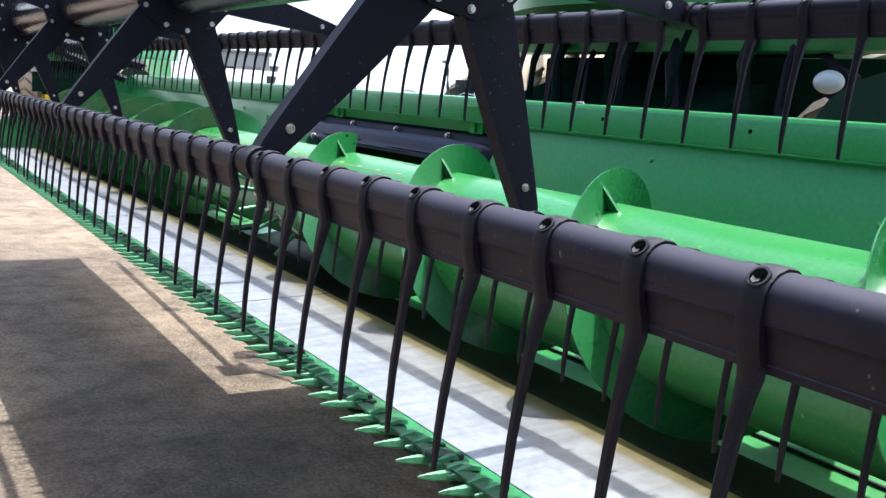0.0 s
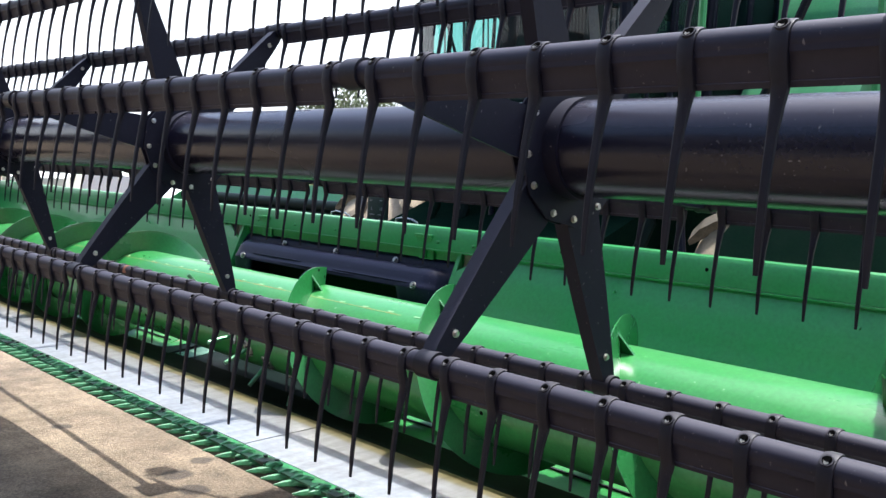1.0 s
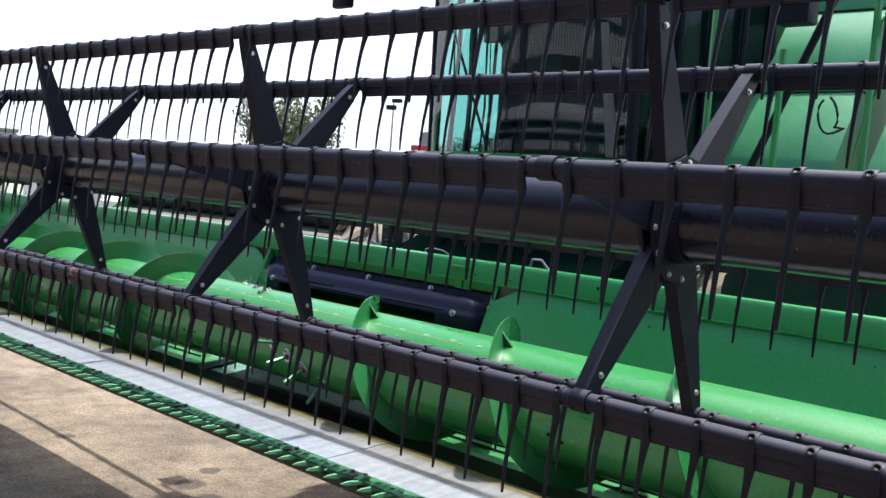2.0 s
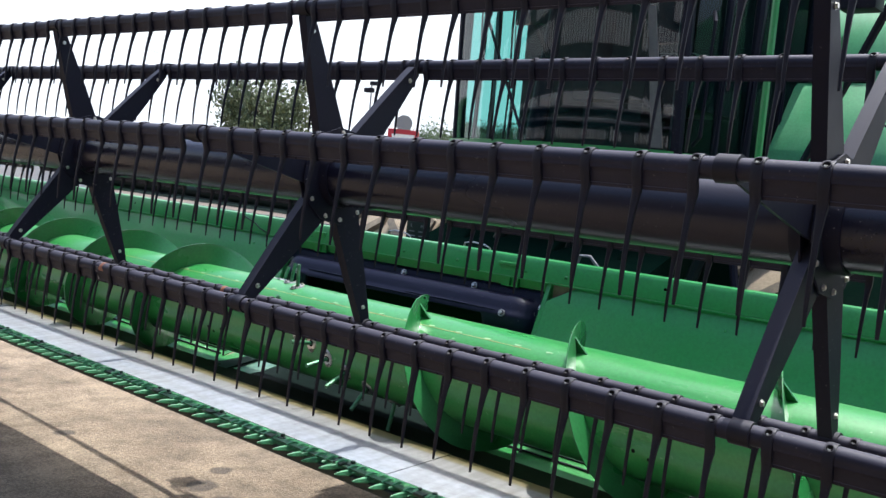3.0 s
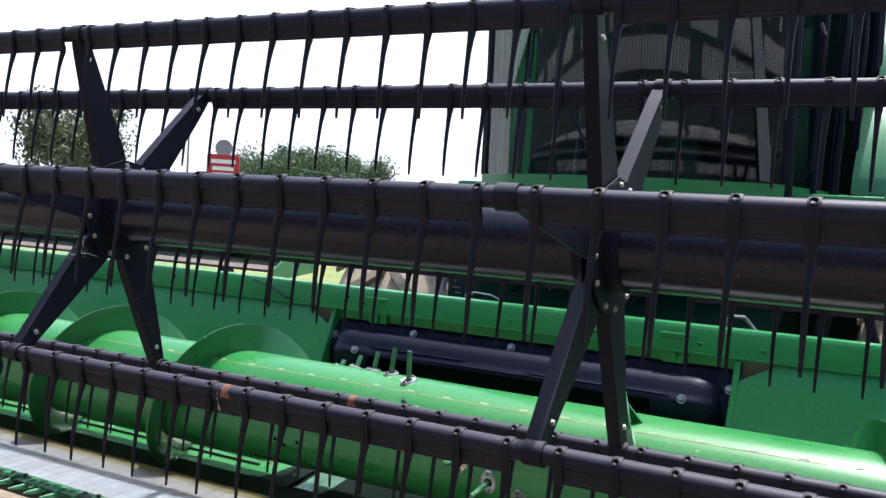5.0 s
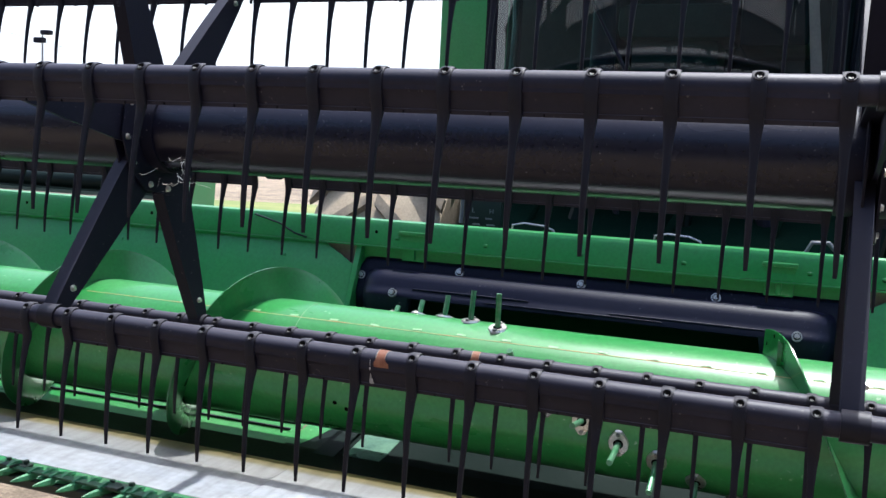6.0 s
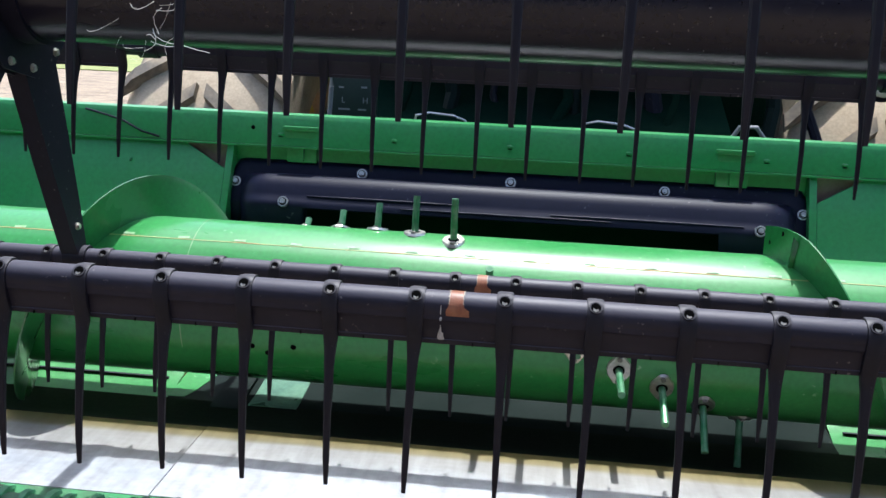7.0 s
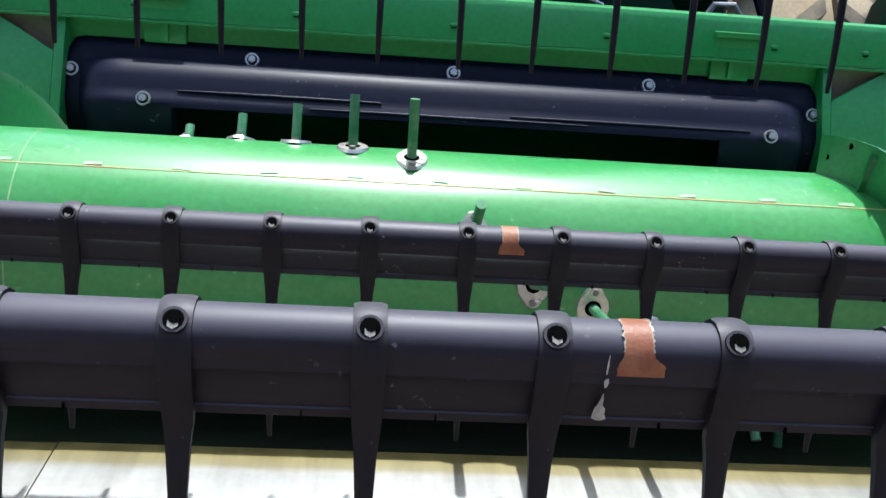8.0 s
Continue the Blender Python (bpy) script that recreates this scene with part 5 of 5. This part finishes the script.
def build_tree(at, height, spread, mat, label):
    t = thing("tree", label, "tree", "trees", at)
    bm = bmesh.new()
    sweep(bm, [(0, 0, -0.05), (0.05, 0.02, height * 0.25), (-0.03, 0.05, height * 0.5), (0.05, 0, height * 0.8)], lambda f: 0.035 * height * (1 - 0.75 * f) + 0.02, 10)
    tips = []
    for k in range(9):
        a = k * 2.4
        z0 = height * (0.22 + 0.06 * k)
        tip = Vector((math.cos(a) * spread * random.uniform(0.5, 0.8), math.sin(a) * spread * random.uniform(0.5, 0.8), z0 + height * random.uniform(0.12, 0.3)))
        sweep(bm, [(0, 0, z0), tuple(tip * 0.5 + Vector((0, 0, z0 * 0.5 + 0.1))), tuple(tip)], lambda f: 0.012 * height * (1 - 0.8 * f), 6)
        tips.append(tip)
    part("trunk", bm, BARK, t)
    verts, faces = [], []
    clumps = tips + [Vector((random.uniform(-0.6, 0.6) * spread, random.uniform(-0.6, 0.6) * spread, height * random.uniform(0.4, 0.98))) for _ in range(26)]
    for c in clumps:
        rad = spread * random.uniform(0.2, 0.38)
        for _ in range(330):
            p = c + Vector([max(-1.0, min(1.0, random.gauss(0, 0.5))) for _ in range(3)]) * rad
            if p.z < height * 0.2:
                continue
            s = height * random.uniform(0.011, 0.024)
            q = Euler([random.uniform(0, 6.3) for _ in range(3)]).to_matrix()
            i = len(verts)
            verts += [tuple(p + q @ Vector(v) * s) for v in ((-1, 0, 0), (0, -0.6, 0.15), (1, 0, 0), (0, 0.6, 0.15))]
            faces.append((i, i + 1, i + 2, i + 3))
    me = bpy.data.meshes.new("crown")
    me.from_pydata(verts, [], faces)
    me.materials.append(mat)
    part("crown", me, None, t)


def build_distance():
    build_tree(polar(51.3, 62), 7.0, 3.6, LEAF, "broad leafy tree standing alone beyond the yard")
    for az, d, h in ((41.5, 110, 6.6), (39.9, 105, 7.4), (38.2, 112, 7.8), (36.4, 108, 6.8), (34.8, 115, 7.2)):
        build_tree(polar(az, d), h, h * 0.62, LEAF_B, "leafy tree in the row along the road")
    # roadside sign
    s = thing("roadside_sign", "red roadside restaurant sign board with pale bars on a post", "sign", at=tuple(polar(43.15, 70, -0.3)))
    face = Euler((0, 0, radians(43.15))).to_matrix().to_4x4()
    bm = bmesh.new()
    rod(bm, (0, 0.1, 0.2), (0, 0.1, 3.8), 0.12, seg=10)
    part("post", bm, GREY_STEEL, s, at=face)
    bm = bmesh.new()
    box(bm, (-1.15, -0.15, 3.3), (1.15, 0.15, 5.3), 0, 0.05)
    board = part("board", bm, RED, s, at=face)
    bm = bmesh.new()
    for z, w in ((4.65, 0.85), (4.15, 0.75), (3.7, 0.7)):
        box(bm, (-w, -0.17, z), (w, -0.152, z + 0.28), 0)
    part("bar", bm, WHITE, board)
    bm = bmesh.new()
    rod(bm, (0, -0.12, 5.75), (0, 0.12, 5.75), 0.62, seg=24)
    part("roundel", bm, GREY_STEEL, s, at=face)
    # lamp post
    p = thing("street_lamp", "thin street lamp post with two heads", "street lamp", at=tuple(polar(45.2, 60)))
    bm = bmesh.new()
    rod(bm, (0, 0, 0), (0, 0, 7.2), 0.09, 0.05, seg=8)
    part("pole", bm, GREY_STEEL, p)
    bm = bmesh.new()
    box(bm, (-0.5, -0.2, 6.7), (0.1, 0.2, 7.0), 0, 0.04)
    part("lamp_head", bm, BLACK, p)
    bm = bmesh.new()
    box(bm, (0.0, -0.2, 7.15), (0.6, 0.2, 7.4), 0, 0.04)
    part("lamp_head", bm, BLACK, p)
    # overhead wire
    w = bmesh.new()
    a, b = polar(64, 55, 10.5), polar(30, 80, 5.6)
    for dz in (0, -1.9):
        sweep(w, [tuple(a.lerp(b, i / 12) + Vector((0, 0, dz - 1.2 * math.sin(math.pi * i / 12)))) for i in range(13)], 0.012, 5)
    ob = part("overhead_wire", w, GREY_STEEL)
    tagged(ob, "thin overhead power lines across the pale sky", "power line")
    # grass verge
    g = bmesh.new()
    box(g, (-160, 48, 0.0), (120, 100, 0.05))
    ob = part("grass_verge", g, GRASS)
    tagged(ob, "dry green and straw coloured grass verge", "grass", kind="structure")
    # parked vehicles and sheds behind the yard
    for az, d, size, label in ((62.3, 30, (5.2, 2.1, 2.4), "white box van parked across the yard"), (67, 34, (5.4, 2.0, 2.0), "white pickup truck parked across the yard"), (58.2, 27, (4.6, 1.9, 1.55), "pale car parked across the yard")):
        build_vehicle(polar(az, d), size, label)
    for az, d, w, hgt in ((68.4, 46, 2.9, 2.9), (63.2, 50, 3.6, 2.6), (66.2, 52, 2.2, 2.4)):
        build_cabin(polar(az, d), w, hgt, az)
    build_far_header()
    bm = bmesh.new()
    a = [bm.verts.new(p) for p in ((-40, 6.0, 0.012), (-9, 15.8, 0.012), (-9, 23.5, 0.012), (-40, 12.0, 0.012))]
    bm.faces.new(a)
    ob = part("grass_strip", bm, GRASS)
    tagged(ob, "strip of dry yellow grass across the yard", "grass", kind="structure")
    build_shed()
    build_horizon_glow()


def build_horizon_glow():
    """Glowing white sheet added far behind everything to whiten the low sky."""
    m = bpy.data.materials.new("horizon_glow")
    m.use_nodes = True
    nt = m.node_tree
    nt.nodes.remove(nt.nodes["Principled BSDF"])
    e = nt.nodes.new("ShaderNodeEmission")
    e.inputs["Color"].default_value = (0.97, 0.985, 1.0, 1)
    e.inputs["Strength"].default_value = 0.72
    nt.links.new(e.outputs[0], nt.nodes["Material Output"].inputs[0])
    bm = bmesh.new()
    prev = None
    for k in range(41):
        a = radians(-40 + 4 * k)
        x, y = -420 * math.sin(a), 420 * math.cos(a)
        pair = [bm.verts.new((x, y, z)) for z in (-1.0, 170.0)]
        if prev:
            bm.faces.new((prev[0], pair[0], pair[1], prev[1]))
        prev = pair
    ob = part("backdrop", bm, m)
    tagged(ob, "glowing white sheet for the hazy sky over the horizon", "sky", kind="structure")


def build_vehicle(at, size, label):
    L, W, H = size
    v = thing("vehicle", label, "vehicle", "parked vehicles", tuple(at))
    turn = pose(0, 0, 0, 0, 0, 50)
    bm = bmesh.new()
    prism(bm, [(-L / 2, 0.35), (-L / 2, H * 0.55), (-L * 0.3, H * 0.62), (-L * 0.18, H), (L * 0.45, H), (L / 2, H * 0.6), (L / 2, 0.35)], -W / 2, W / 2)
    body = part("body", bm, WHITE, v, at=turn)
    bm = bmesh.new()
    box(bm, (-W / 2 - 0.01, -L * 0.2, H * 0.62), (W / 2 + 0.01, L * 0.1, H * 0.92), 0, 0.03)
    part("window", bm, BLACK, body)
    bm = bmesh.new()
    rod(bm, (-0.12, 0, 0), (0.12, 0, 0), 0.36, seg=20)
    me = mesh_of("wheel", bm, RUBBER, 40)
    for sx in (-1, 1):
        for sy in (-0.32, 0.32):
            part("wheel", me, None, v, at=turn @ pose(sx * (W / 2 - 0.1), sy * L, 0.36))


def build_cabin(at, w, hgt, az):
    c = thing("site_cabin", "pale grey flat-roofed cabin far across the yard", "cabin", "far cabins", tuple(at))
    turn = pose(0, 0, 0, 0, 0, az)
    bm = bmesh.new()
    box(bm, (-w / 2, -1.2, 0), (w / 2, 1.2, hgt), 0, 0.04)
    part("wall", bm, SHED, c, at=turn)
    bm = bmesh.new()
    box(bm, (-w / 2 - 0.1, -1.3, hgt), (w / 2 + 0.1, 1.3, hgt + 0.14), 0, 0.03)
    part("roof", bm, GREY_STEEL, c, at=turn)
    bm = bmesh.new()
    box(bm, (-w * 0.35, -1.23, hgt * 0.45), (-w * 0.05, -1.19, hgt * 0.78))
    part("window", bm, SHED_DARK, c, at=turn)
    bm = bmesh.new()
    box(bm, (w * 0.1, -1.23, 0.05), (w * 0.36, -1.19, hgt * 0.8))
    part("door", bm, GREY_STEEL, c, at=turn)


def build_far_header():
    h = thing("spare_header", "second green grain header without a reel, standing behind", "harvester header", at=(-12.6, 10.6, 0))
    turn = pose(0, 0, 0, 0, 0, 2)
    L = 5.0
    bm = bmesh.new()
    sheet(bm, [(0.28, 0.98), (0.40, 1.12), (0.55, 1.42)], -L, L, 0.006)
    part("back_panel", bm, AUGER_GREEN, h, at=turn)
    bm = bmesh.new()
    box(bm, (-L, 0.52, 1.43), (L, 0.66, 1.54), 0, 0.012)
    part("top_beam", bm, GREEN, h, at=turn)
    bm = bmesh.new()
    sheet(bm, [(-0.32, 0.80), (-0.1, 0.74), (0.2, 0.82), (0.3, 0.98)], -L, L, 0.006)
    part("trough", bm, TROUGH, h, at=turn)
    # dark tube for the shaded gap in front of the panel
    bm = bmesh.new()
    rod(bm, (-L, -0.02, 1.0), (L, -0.02, 1.0), 0.13, seg=24)
    part("auger_tube", bm, TROUGH, h, at=turn)
    bm = bmesh.new()
    sheet(bm, [(-0.62, 0.76), (-0.32, 0.80)], -L, L, 0.004)
    part("pan_sheet", bm, worn("rusty_dusty_pan", (0.13, 0.1, 0.08), (0.2, 0.15, 0.11), 0.7, (0.6, 0.8), scale=3), h, at=turn)
    bm = bmesh.new()
    box(bm, (-L, -0.68, 0.72), (L, -0.60, 0.76), 0, 0.005)
    k = -L + 0.05
    while k < L:
        rod(bm, (k, -0.66, 0.74), (k, -0.76, 0.75), 0.012, 0.002, seg=6)
        k += 0.0762
    bar = part("cutter_bar", bm, BLACK, h, at=turn)
    bar["kind"] = "stuff"
    for x in (-L, L):
        bm = bmesh.new()
        prism(bm, [(-0.75, 0.68), (-0.2, 0.62), (0.6, 0.7), (0.66, 1.5), (0.5, 1.5), (-0.1, 1.1)], x - 0.012, x + 0.012)
        part("end_sheet", bm, GREEN, h, at=turn)
    for x in (-3.2, 3.2):
        bm = bmesh.new()
        box(bm, (x - 0.06, 0.2, 0.0), (x + 0.06, 0.5, 1.0), 0, 0.01)
        part("stand", bm, BLACK, h, at=turn)


def build_shed():
    """The dealer's building that stands behind the walk and shows in the cab's glass."""
    s = thing("dealer_building", "pale steel-clad dealer building with dark doorways", "building", at=(0, -10.5, 0))
    bm = bmesh.new()
    box(bm, (-60, -8, 0), (26, 0, 7.6))
    part("wall", bm, SHED_DARK, s)
    bm = bmesh.new()
    prism(bm, [(-8.4, 7.6), (0.4, 7.6), (0.4, 7.9), (-4, 8.8), (-8.4, 7.9)], -60.4, 26.4)
    part("roof", bm, SHED_DARK, s)
    bm = bmesh.new()
    box(bm, (0, 0, 0), (0.24, 0.06, 1.0), 0, 0.02)
    me = mesh_of("cladding_strip", bm, SHED)
    for z, tall in ((2.0, 0.4), (3.75, 0.6), (5.6, 0.5)):
        for i in range(88):
            if i % 29 < 25:
                part("cladding_strip", me, None, s, at=pose(-14.0 + i * 0.35, 0, z) @ Matrix.Diagonal((1, 1, tall, 1)))
    for z, tall, wide, gap in ((0.05, 1.3, 2.6, 3.4), (2.55, 0.32, 3.6, 4.1), (4.55, 0.7, 3.0, 4.7), (6.6, 0.9, 3.4, 6.0)):
        x = -23.4
        while x + wide < 26:
            bm = bmesh.new()
            box(bm, (x, -0.02, z), (x + wide, 0.08, z + tall), 0, 0.03)
            part("fascia_panel", bm, SHED, s)
            x += gap


build_ground()
build_header()
build_auger()
build_reel()
build_reel_arms()
build_marks()
build_dropping()
build_cobweb()
other = build_combine()
build_distance()
parked = copy_thing(other, pose(-25, 5.2, 0, 0, 0, 60))
tagged(parked, "second green combine harvester parked far along the yard")
